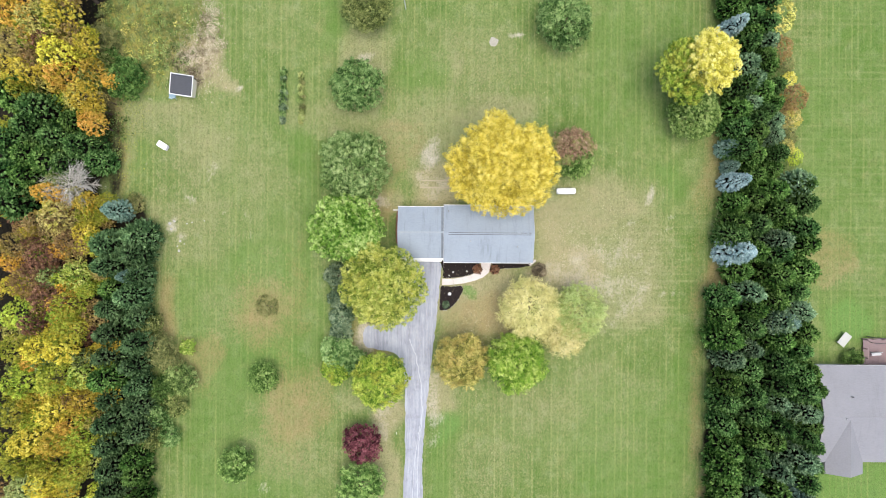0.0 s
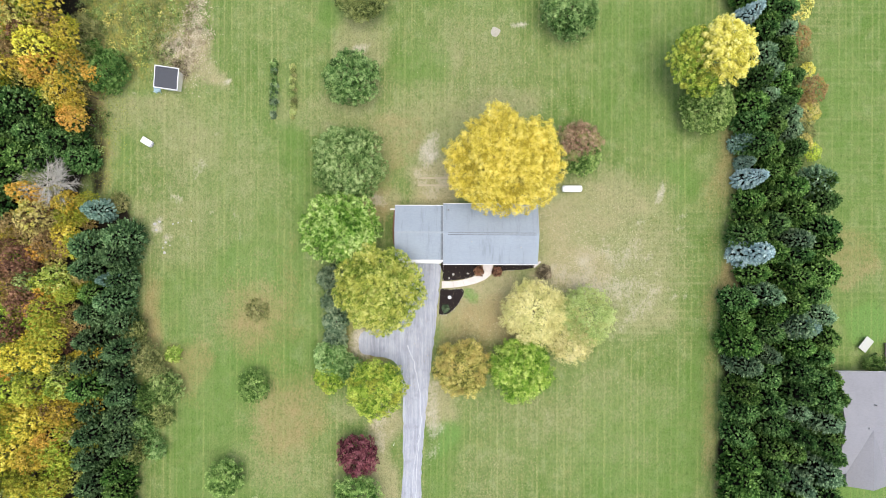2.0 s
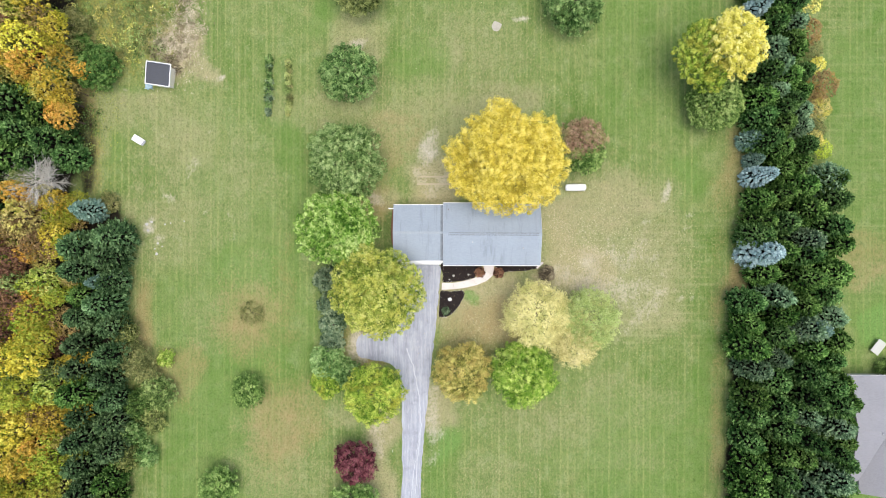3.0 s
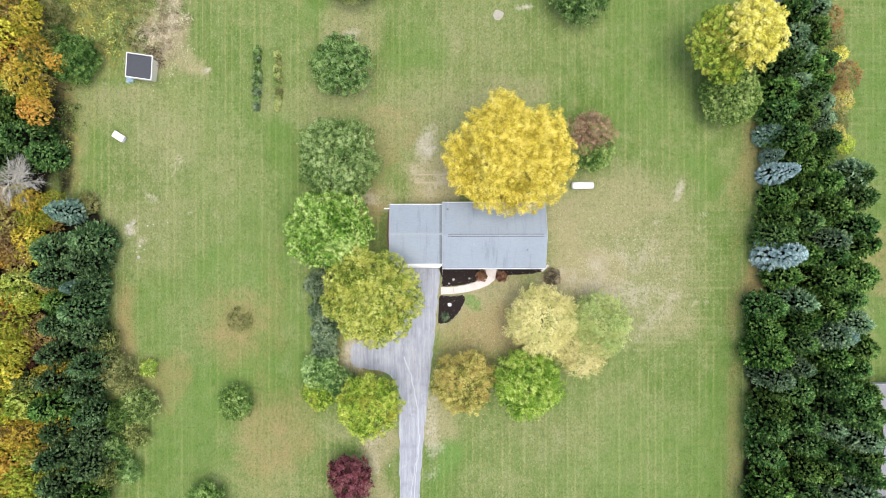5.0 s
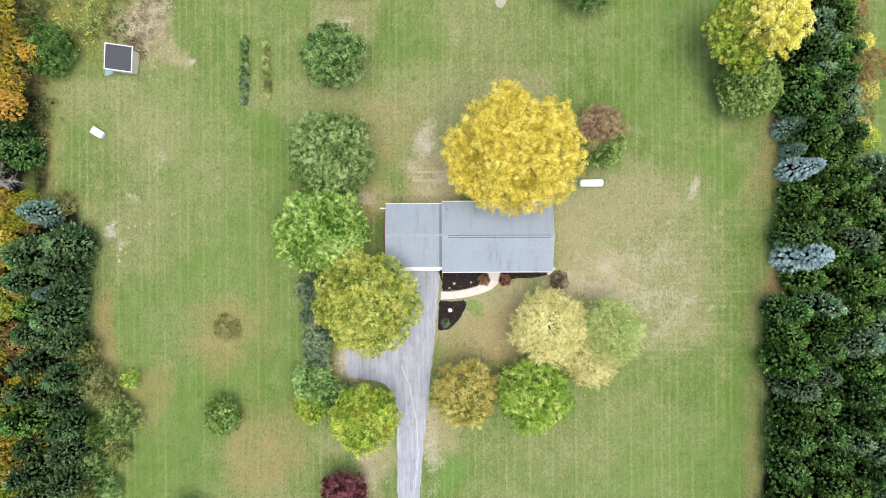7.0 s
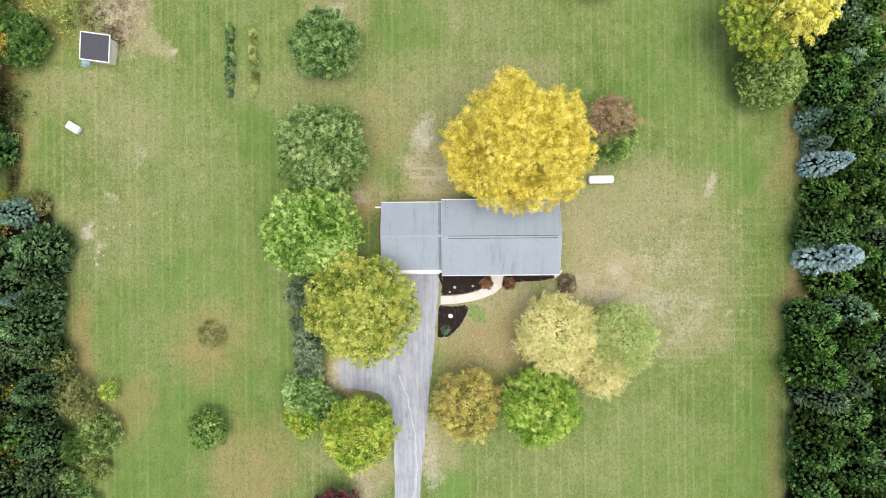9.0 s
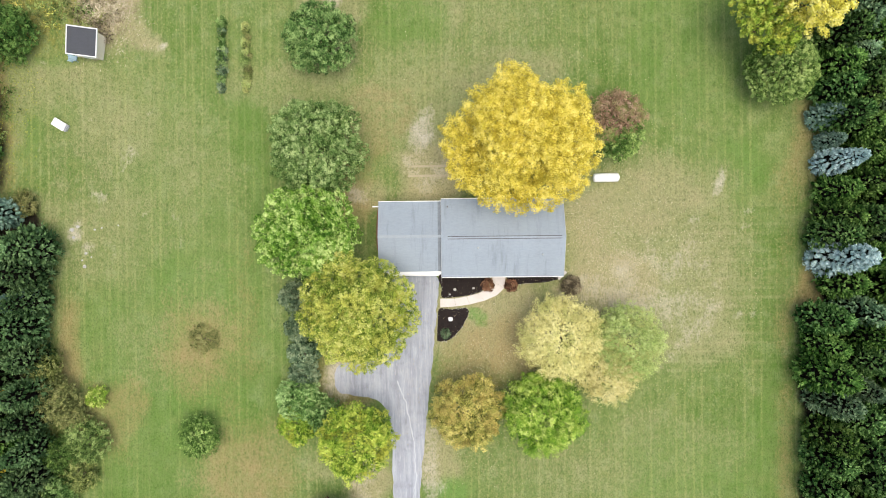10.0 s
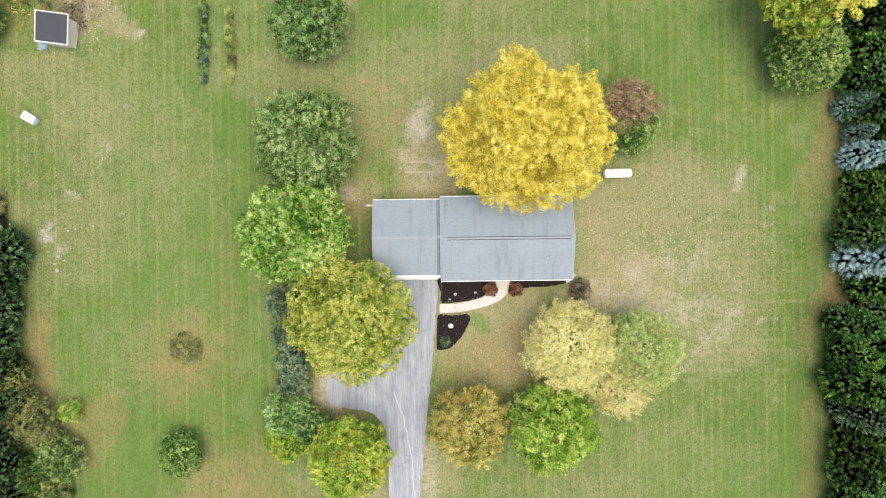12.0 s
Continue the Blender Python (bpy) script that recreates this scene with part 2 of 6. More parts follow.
LAWN, ASPHALT, MULCH = lawn_material(), asphalt_material(), mulch_material()
ROOF = shingle_material("grey_shingle", (0.27, 0.315, 0.36), streaks=0.6)
ROOF2 = shingle_material("neighbour_shingle", (0.235, 0.235, 0.25), streaks=0.2)
ROOF3 = shingle_material("dark_shingle", (0.052, 0.056, 0.066), streaks=0.1)
SIDING, SIDING2 = siding_material("cream_siding", (0.62, 0.58, 0.5)), siding_material("grey_siding", (0.5, 0.48, 0.47))
SHEDWALL = siding_material("cream_shed_board", (0.86, 0.78, 0.66))
WHITE = plain("white_paint", (0.8, 0.8, 0.79), 0.4, 0.05, 20.0, stain=0.08)
TANKPAINT = plain("white_tank_enamel", (0.86, 0.86, 0.85), 0.35, 0.05, 6.0, stain=0.08)
CONCRETE = plain("concrete", (0.55, 0.51, 0.46), 0.85, 0.35, 9.0, spec=0.2, stain=0.3)
PATHCRETE = plain("pale_concrete", (0.63, 0.58, 0.54), 0.85, 0.35, 9.0, spec=0.2, stain=0.3)
SAND = plain("pale_sand", (0.4, 0.375, 0.31), 0.95, 0.5, 5.0, spec=0.1, stain=0.4)
DARK = plain("dark_metal", (0.06, 0.06, 0.065), 0.5, 0.2)
GREYMETAL = plain("grey_metal", (0.35, 0.36, 0.37), 0.4, 0.2, metal=0.6)
TRIMGREY = plain("grey_trim", (0.45, 0.46, 0.47), 0.5, 0.1)
TIMBER = plain("weathered_timber", (0.43, 0.37, 0.25), 0.85, 0.5, 7.0, spec=0.2, stain=0.4)
DECKWOOD = plain("red_brown_deck", (0.26, 0.19, 0.185), 0.8, 0.4, 7.0, spec=0.2, stain=0.3)
REDWOOD = plain("red_brown_bark_chips", (0.22, 0.12, 0.08), 0.9, 0.6, 8.0, spec=0.1, stain=0.4)
TABLEWHITE = plain("worn_white_plastic", (0.44, 0.45, 0.4), 0.6, 0.2)
BLUETARP = plain("blue_plastic", (0.3, 0.42, 0.48), 0.5, 0.2, stain=0.3)
STONE = plain("pale_stone", (0.42, 0.41, 0.38), 0.85, 0.35, 8.0, spec=0.2)
SEAL = plain("crack_filler", (0.47, 0.49, 0.52), 0.7, 0.3, 6.0, spec=0.2)
GLASS = plain("window_glass", (0.03, 0.035, 0.04), 0.08, 0.0, spec=0.6)
CAPS = shingle_material("pale_ridge_shingle", (0.29, 0.33, 0.36), streaks=0.2)
ROOFSTRIP = plain("dark_roof_strip", (0.2, 0.225, 0.25), 0.7, 0.5, 3.0, spec=0.2, stain=0.5)
BARK, GREYBARK = bark_material("brown_bark", (0.16, 0.12, 0.09)), plain("silvery_twigs", (0.6, 0.58, 0.52), 0.9, 0.3, 3.0, spec=0.1)


LEAF = {
    "spring": leaf_mat("green_gold_leaves", (0.055, 0.125, 0.012), (0.27, 0.4, 0.045), (0.6, 0.66, 0.13), accent=(0.54, 0.54, 0.08)),
    "mint": leaf_mat("fresh_green_leaves", (0.035, 0.085, 0.014), (0.18, 0.3, 0.07), (0.42, 0.55, 0.18)),
    "green": leaf_mat("green_leaves", (0.025, 0.062, 0.013), (0.125, 0.225, 0.06), (0.34, 0.46, 0.17)),
    "sage": leaf_mat("grey_green_leaves", (0.04, 0.09, 0.018), (0.18, 0.305, 0.085), (0.47, 0.6, 0.25)),
    "deep": leaf_mat("deep_green_leaves", (0.014, 0.04, 0.008), (0.07, 0.145, 0.03), (0.21, 0.32, 0.085)),
    "lime": leaf_mat("lime_leaves", (0.035, 0.1, 0.01), (0.2, 0.375, 0.05), (0.62, 0.75, 0.28)),
    "bright": leaf_mat("bright_green_leaves", (0.035, 0.1, 0.008), (0.26, 0.415, 0.045), (0.62, 0.69, 0.2), accent=(0.22, 0.41, 0.045)),
    "olive": leaf_mat("olive_yellow_leaves", (0.065, 0.125, 0.014), (0.31, 0.42, 0.062), (0.74, 0.76, 0.24), hue=0.02, accent=(0.64, 0.68, 0.13)),
    "chart": leaf_mat("yellow_green_leaves", (0.05, 0.08, 0.008), (0.28, 0.35, 0.035), (0.62, 0.64, 0.1), accent=(0.5, 0.46, 0.06), vary=0.3, hue=0.03, single=0.18, tuft=0.3),
    "yellow": leaf_mat("yellow_leaves", (0.34, 0.275, 0.03), (0.74, 0.6, 0.08), (0.92, 0.8, 0.22), 0.5),
    "lemon": leaf_mat("lemon_leaves", (0.46, 0.43, 0.05), (0.82, 0.75, 0.14), (0.95, 0.9, 0.36)),
    "pale": leaf_mat("pale_yellow_leaves", (0.44, 0.4, 0.15), (0.66, 0.6, 0.25), (0.84, 0.78, 0.42), accent=(0.56, 0.55, 0.19), tuft=0.3),
    "palegreen": leaf_mat("pale_green_leaves", (0.19, 0.25, 0.065), (0.36, 0.44, 0.14), (0.54, 0.6, 0.25), accent=(0.5, 0.5, 0.18), tuft=0.3),
    "orange": leaf_mat("orange_leaves", (0.3, 0.15, 0.02), (0.68, 0.38, 0.06), (0.88, 0.58, 0.16), accent=(0.74, 0.54, 0.08), single=0.18, tuft=0.3),
    "amber": leaf_mat("amber_leaves", (0.08, 0.095, 0.018), (0.44, 0.44, 0.1), (0.85, 0.75, 0.24), accent=(0.66, 0.53, 0.15)),
    "tan": leaf_mat("tan_leaves", (0.09, 0.065, 0.022), (0.32, 0.24, 0.085), (0.56, 0.44, 0.18), accent=(0.45, 0.38, 0.07), vary=0.3, hue=0.03, single=0.18, tuft=0.3),
    "rust": leaf_mat("rusty_leaves", (0.05, 0.026, 0.016), (0.2, 0.1, 0.06), (0.38, 0.22, 0.13), accent=(0.24, 0.13, 0.06)),
    "redgreen": leaf_mat("red_tinged_leaves", (0.12, 0.08, 0.045), (0.34, 0.215, 0.135), (0.55, 0.385, 0.27), 0.5, accent=(0.3, 0.33, 0.1)),
    "maroon": leaf_mat("maroon_leaves", (0.03, 0.009, 0.012), (0.15, 0.043, 0.05), (0.34, 0.13, 0.14)),
    "spruce": leaf_mat("spruce_needles", (0.013, 0.042, 0.007), (0.074, 0.16, 0.03), (0.255, 0.41, 0.11), through=0.0, vary=0.2, single=0.5, tuft=0.22),
    "fir": leaf_mat("fir_needles", (0.012, 0.04, 0.009), (0.066, 0.15, 0.036), (0.23, 0.385, 0.125), through=0.0, vary=0.2, single=0.5, tuft=0.22),
    "bluespruce": leaf_mat("blue_spruce_needles", (0.2, 0.31, 0.31), (0.44, 0.6, 0.6), (0.74, 0.87, 0.87), through=0.0, single=0.4, tuft=0.2),
    "silver": leaf_mat("grey_green_needles", (0.05, 0.1, 0.05), (0.15, 0.25, 0.125), (0.34, 0.47, 0.27), through=0.0, vary=0.2, single=0.5, tuft=0.22),
    "pine": leaf_mat("pine_needles", (0.02, 0.048, 0.016), (0.077, 0.145, 0.052), (0.205, 0.32, 0.14), through=0.0, vary=0.22, single=0.5, tuft=0.22),
    "bluegreen": leaf_mat("blue_green_needles", (0.06, 0.115, 0.09), (0.18, 0.3, 0.225), (0.42, 0.57, 0.46), through=0.0, single=0.4, tuft=0.2),
    "juniper": leaf_mat("juniper_needles", (0.025, 0.05, 0.022), (0.12, 0.185, 0.1), (0.31, 0.38, 0.22)),
    "brush": leaf_mat("dead_stalks", (0.2, 0.16, 0.1), (0.42, 0.355, 0.25), (0.6, 0.53, 0.4)),
    "gold": leaf_mat("gold_leaves", (0.2, 0.15, 0.014), (0.6, 0.47, 0.05), (0.85, 0.72, 0.16), accent=(0.5, 0.47, 0.055), vary=0.25, hue=0.02, single=0.18, tuft=0.3),
    "thicket": leaf_mat("thicket_leaves", (0.03, 0.05, 0.012), (0.16, 0.21, 0.055), (0.38, 0.43, 0.15), vary=0.25, hue=0.025),
    "faded": leaf_mat("faded_leaves", (0.3, 0.25, 0.14), (0.47, 0.41, 0.25), (0.62, 0.55, 0.38)),
    "fallen": leaf_mat("fallen_leaves", (0.36, 0.31, 0.18), (0.5, 0.445, 0.28), (0.62, 0.57, 0.4)),
    "umber": leaf_mat("umber_leaves", (0.06, 0.047, 0.03), (0.19, 0.155, 0.1), (0.34, 0.285, 0.19)),
    "scrub": leaf_mat("dull_scrub_leaves", (0.08, 0.095, 0.03), (0.2, 0.215, 0.075), (0.33, 0.33, 0.13)),
}

# ---- builders ----
def mesh_of(name, verts, faces, material, smooth=False):
    """faces: an (n, 3) or (n, 4) array."""
    verts, faces = np.asarray(verts, dtype=np.float32), np.asarray(faces, dtype=np.int32)
    me = bpy.data.meshes.new(name)
    k = faces.shape[1]
    me.vertices.add(len(verts))
    me.vertices.foreach_set("co", verts.ravel())
    me.loops.add(faces.size)
    me.loops.foreach_set("vertex_index", faces.ravel())
    me.polygons.add(len(faces))
    me.polygons.foreach_set("loop_start", np.arange(0, faces.size, k, dtype=np.int32))
    if smooth:
        me.polygons.foreach_set("use_smooth", np.ones(len(faces), dtype=bool))
    me.materials.append(material)
    me.update(calc_edges=True)
    return me


def empty(name, x, y, z=0.0, turn=0.0):
    ob = new(name)
    ob.matrix_basis = pose(x, y, z, 0, 0, turn)
    return ob


def part(name, bm, material, parent=None, label=""):
    """Links a bmesh as one mesh object under a thing."""
    me = bpy.data.meshes.new(name)
    bmesh.ops.recalc_face_normals(bm, faces=bm.faces)
    bm.to_mesh(me)
    bm.free()
    me.materials.append(material)
    ob = new(name, me)
    ob.parent = parent
    return tagged(ob, label) if label else ob


def box(x0, x1, y0, y1, z0, z1, bevel=0.0, bm=None):
    bm = bm or bmesh.new()
    vs = bmesh.ops.create_cube(bm, size=1)["verts"]
    for v in vs:
        v.co = ((x0 + x1) / 2 + v.co.x * (x1 - x0), (y0 + y1) / 2 + v.co.y * (y1 - y0), (z0 + z1) / 2 + v.co.z * (z1 - z0))
    if bevel:
        es = list({e for v in vs for e in v.link_edges})
        bmesh.ops.bevel(bm, geom=es, offset=bevel, segments=2, affect="EDGES")
    return bm


def prism(points, z0, z1, bm=None):
    """A flat slab over a polygon."""
    bm = bm or bmesh.new()
    lo = [bm.verts.new((x, y, z0)) for x, y in points]
    hi = [bm.verts.new((x, y, z1)) for x, y in points]
    bm.faces.new(hi)
    bm.faces.new(lo[::-1])
    for i in range(len(points)):
        j = (i + 1) % len(points)
        bm.faces.new((lo[i], lo[j], hi[j], hi[i]))
    return bm


def rounded(points, steps=5):
    """A closed smooth curve (Catmull-Rom) through the points."""
    out, n = [], len(points)
    for i in range(n):
        p0, p1, p2, p3 = (Vector(points[(i + k - 1) % n]) for k in range(4))
        for s in range(steps):
            t = s / steps
            q = 0.5 * ((2 * p1) + (p2 - p0) * t + (2 * p0 - 5 * p1 + 4 * p2 - p3) * t * t + (3 * p1 - p0 - 3 * p2 + p3) * t ** 3)
            out.append((q.x, q.y))
    return out


def rod(a, b, r, r2=None, sides=8, bm=None):
    bm = bm or bmesh.new()
    a, b = Vector(a), Vector(b)
    m = Matrix.Translation((a + b) / 2) @ (b - a).to_track_quat("Z", "Y").to_matrix().to_4x4()
    bmesh.ops.create_cone(bm, cap_ends=True, segments=sides, radius1=r, radius2=r if r2 is None else r2, depth=(b - a).length, matrix=m)
    return bm


# ---- plants ----
def unit(v):
    return v / np.maximum(np.linalg.norm(v, axis=-1, keepdims=True), 1e-6)


def sprays(c, axis, normal, length, width, droop=0.15):
    """Folded leaf sprays, one kite of two triangles each, as verts and faces."""
    axis = unit(axis)
    side = unit(np.cross(normal, axis))
    up = np.cross(axis, side)
    length, width = np.reshape(length, (-1, 1)), np.reshape(width, (-1, 1))
    v = np.stack([c - axis * length * 0.5 - up * droop * length, c + side * width * 0.5 + axis * length * 0.05,
                  c + axis * length * 0.5 - up * droop * length, c - side * width * 0.5 + axis * length * 0.05], axis=1).reshape(-1, 3)
    i = np.arange(len(c))[:, None] * 4
    return v, np.concatenate([i + [0, 1, 3], i + [1, 2, 3]])


def tube(points, radii, sides=6):
    pts = np.asarray(points, float)
    d = unit(np.gradient(pts, axis=0))
    ref = np.array([0.31, 0.83, 0.2])
    a = unit(np.cross(d, ref))
    b = np.cross(d, a)
    ang = np.linspace(0, 2 * np.pi, sides, endpoint=False)
    v = pts[:, None] + np.asarray(radii)[:, None, None] * (np.cos(ang)[None, :, None] * a[:, None] + np.sin(ang)[None, :, None] * b[:, None])
    f = []
    for k in range(len(pts) - 1):
        for s in range(sides):
            t = (s + 1) % sides
            f += [(k * sides + s, k * sides + t, (k + 1) * sides + t, (k + 1) * sides + s)]
    return v.reshape(-1, 3), np.array(f)


def joined(pieces):
    vs, fs, n = [], [], 0
    for v, f in pieces:
        vs.append(v)
        fs.append(f + n)
        n += len(v)
    return np.concatenate(vs), np.concatenate(fs)


def limbs(rng, h, r, base, thick, count=7, twigs=0):
    """A tapered trunk with limbs that reach into the crown, and twigs for a bare one."""
    lean = rng.normal(0, 0.03 * h, 2)
    zs = np.linspace(-0.15, h * 0.82, 7)
    mid = np.column_stack([lean[0] * (zs / h) ** 2, lean[1] * (zs / h) ** 2, zs])
    out = [tube(mid, thick * (1.25 - zs / h) * np.where(zs < 0.2, 1.35, 1.0), 8)]
    for k in range(count):
        a = k * 2.4 + rng.uniform(-0.4, 0.4)
        z = base + (h * 0.72 - base) * (k + 0.5) / count
        reach = r * rng.uniform(0.6, 0.9) * (1.0 - 0.45 * k / count)
        t = np.linspace(0, 1, 5)[:, None]
        d = np.array([np.cos(a), np.sin(a), 0.0])
        p = np.array([0, 0, z]) + d * reach * t + np.array([0, 0, 1.0]) * (h * 0.16) * t ** 1.4 + rng.normal(0, 0.05, (5, 3)) * t
        out.append(tube(p, thick * 0.45 * (1.05 - 0.85 * t[:, 0]), 5))
        for _ in range(twigs):
            s = rng.uniform(0.25, 0.98)
            q = p[0] + (p[-1] - p[0]) * s
            e = unit(d + rng.normal(0, 0.65, 3) + np.array([0, 0, 0.35])) * rng.uniform(0.12, 0.34) * r
            u = np.linspace(0, 1, 3)[:, None]
            out.append(tube(q + e * u + rng.normal(0, 0.03, (3, 3)) * u, 0.026 * (1.15 - u[:, 0]), 3))
    return joined(out)


def lobes_for(rng, r, h, base, count=9):
    """Overlapping ellipsoids (x, y, z, radius, half height) that make up a rounded, uneven crown."""
    hz = (h - base) / 2
    out = [(rng.normal(0, 0.03 * r), rng.normal(0, 0.03 * r), base + hz * 0.92, r * 0.8, hz)]
    for k in range(count):
        a = k * 2 * math.pi / count + rng.uniform(-0.3, 0.3)
        q = rng.uniform(0.28, 0.42) * r
        d = (r - q) * rng.uniform(0.92, 1.05)
        out.append((d * math.cos(a), d * math.sin(a), base + hz * rng.uniform(0.55, 0.95), q, min(q * 1.1, hz * 0.8)))
    for k in range(max(4, count // 2 + 1)):
        a = k * 2.1 + rng.uniform(0, 1)
        d = r * rng.uniform(0.3, 0.5)
        q = rng.uniform(0.3, 0.42) * r
        out.append((d * math.cos(a), d * math.sin(a), base + hz * rng.uniform(1.15, 1.45), q, min(q * 1.1, hz * 0.55)))
    return np.array(out)


def even_directions(rng, count, lowest, shake=0.55):
    """Directions spread evenly over the upper part of a ball, slightly shaken."""
    k = np.arange(count) + 0.5
    z = 1 - (1 - lowest) * k / count
    a = k * 2.39996 + rng.uniform(0, 6.283)
    q = np.sqrt(np.maximum(0, 1 - z * z))
    return unit(np.column_stack([q * np.cos(a), q * np.sin(a), z]) + rng.normal(0, shake / math.sqrt(count), (count, 3)))


def crown_cloud(rng, lobes, leaf, density, clump=0.6, fill=1.0, core=0.8, soft=0.0):
    """Leaf sprays on tufts that point outwards from the lobes of a crown, with gaps between the tufts; soft (0 to 1) loosens the tufts into one another."""
    cs, ax, no = [], [], []
    up = np.array([0.0, 0.0, 1.0])
    for i, (x, y, z, rr, rz) in enumerate(lobes):
        size = np.array([rr, rr, rz])
        d = even_directions(rng, max(7, int(2.7 * math.pi * rr * (rr + rz) * 0.5 * fill / (clump * clump * 0.62))), -0.35, 0.55 + 0.7 * soft)
        mid = np.array([x, y, z]) + d * size * rng.uniform(0.8 - 0.16 * soft, 1.08 + 0.05 * soft, (len(d), 1))
        keep = np.ones(len(d), bool)
        for j, (x2, y2, z2, r2, z22) in enumerate(lobes):
            if j != i:
                keep &= (((mid - [x2, y2, z2]) / [r2, r2, z22]) ** 2).sum(1) > 0.78
        mid, d = mid[keep], unit(d[keep] / size)
        m = len(d)
        if not m:
            continue
        d = unit(d + up * 0.3 + rng.normal(0, 0.22 + 0.25 * soft, (m, 3)))
        wide = clump * rng.uniform(0.28, 0.44, m)
        k = np.maximum(5, (density * 30 * (wide / leaf) ** 2).astype(int))
        wide = wide * (1 + 0.5 * soft)
        pick = np.repeat(np.arange(m), k)
        n = len(pick)
        out = d[pick]
        ball = unit(rng.normal(0, 1, (n, 3)) + out * 0.8)
        along = (ball * out).sum(1, keepdims=True)
        c = mid[pick] + (ball + out * along * 0.55) * wide[pick][:, None] * rng.uniform(0.72 - 0.4 * soft, 1.12 + 0.15 * soft, (n, 1))
        low = c[:, 2] > 0.05
        cs.append(c[low])
        no.append(unit(ball * 0.75 + up * 0.45 + rng.normal(0, 0.22, (n, 3)))[low])
        ax.append((ball - out * along * 0.6 + out * 0.5 + rng.normal(0, 0.35, (n, 3)))[low])
    outer = sum(len(q) for q in cs)
    for i, (x, y, z, rr, rz) in enumerate(lobes):
        # the inner leaves, which close the crown
        n = int(core * 2 * math.pi * rr * (rr + rz) * 0.5 / (0.55 * (leaf * 1.8) ** 2))
        d = unit(rng.normal(0, 1, (n, 3)) + up * 0.4)
        c = np.array([x, y, z]) + d * rng.uniform(0.36 + 0.22 * soft, 0.6 + 0.2 * soft, (n, 1)) * np.array([rr, rr, rz])
        keep = c[:, 2] > 0.05
        for j, (x2, y2, z2, r2, z22) in enumerate(lobes):
            if j != i:
                keep &= (((c - [x2, y2, z2]) / [r2, r2, z22]) ** 2).sum(1) > 0.4
        cs.append(c[keep])
        no.append(unit(d * 0.4 + up * 0.8 + rng.normal(0, 0.35, (n, 3)))[keep])
        ax.append(rng.normal(0, 1, (n, 3))[keep])
    c, no, ax = np.concatenate(cs), np.concatenate(no), np.concatenate(ax)
    ax = unit(ax - (ax * no).sum(1, keepdims=True) * no)
    ln = leaf * rng.uniform(0.7, 1.35, len(c))
    ln[outer:] *= 1.8
    return sprays(c, ax, no, ln * 1.15, ln * rng.uniform(0.5, 0.8, len(c)))


def bud_shape(level):
    """The vertices and faces of a small ball."""
    bm = bmesh.new()
    bmesh.ops.create_icosphere(bm, subdivisions=level, radius=1.0)
    v = np.array([q.co for q in bm.verts])
    f = np.array([[q.index for q in face.verts] for face in bm.faces])
    bm.free()
    return v, f


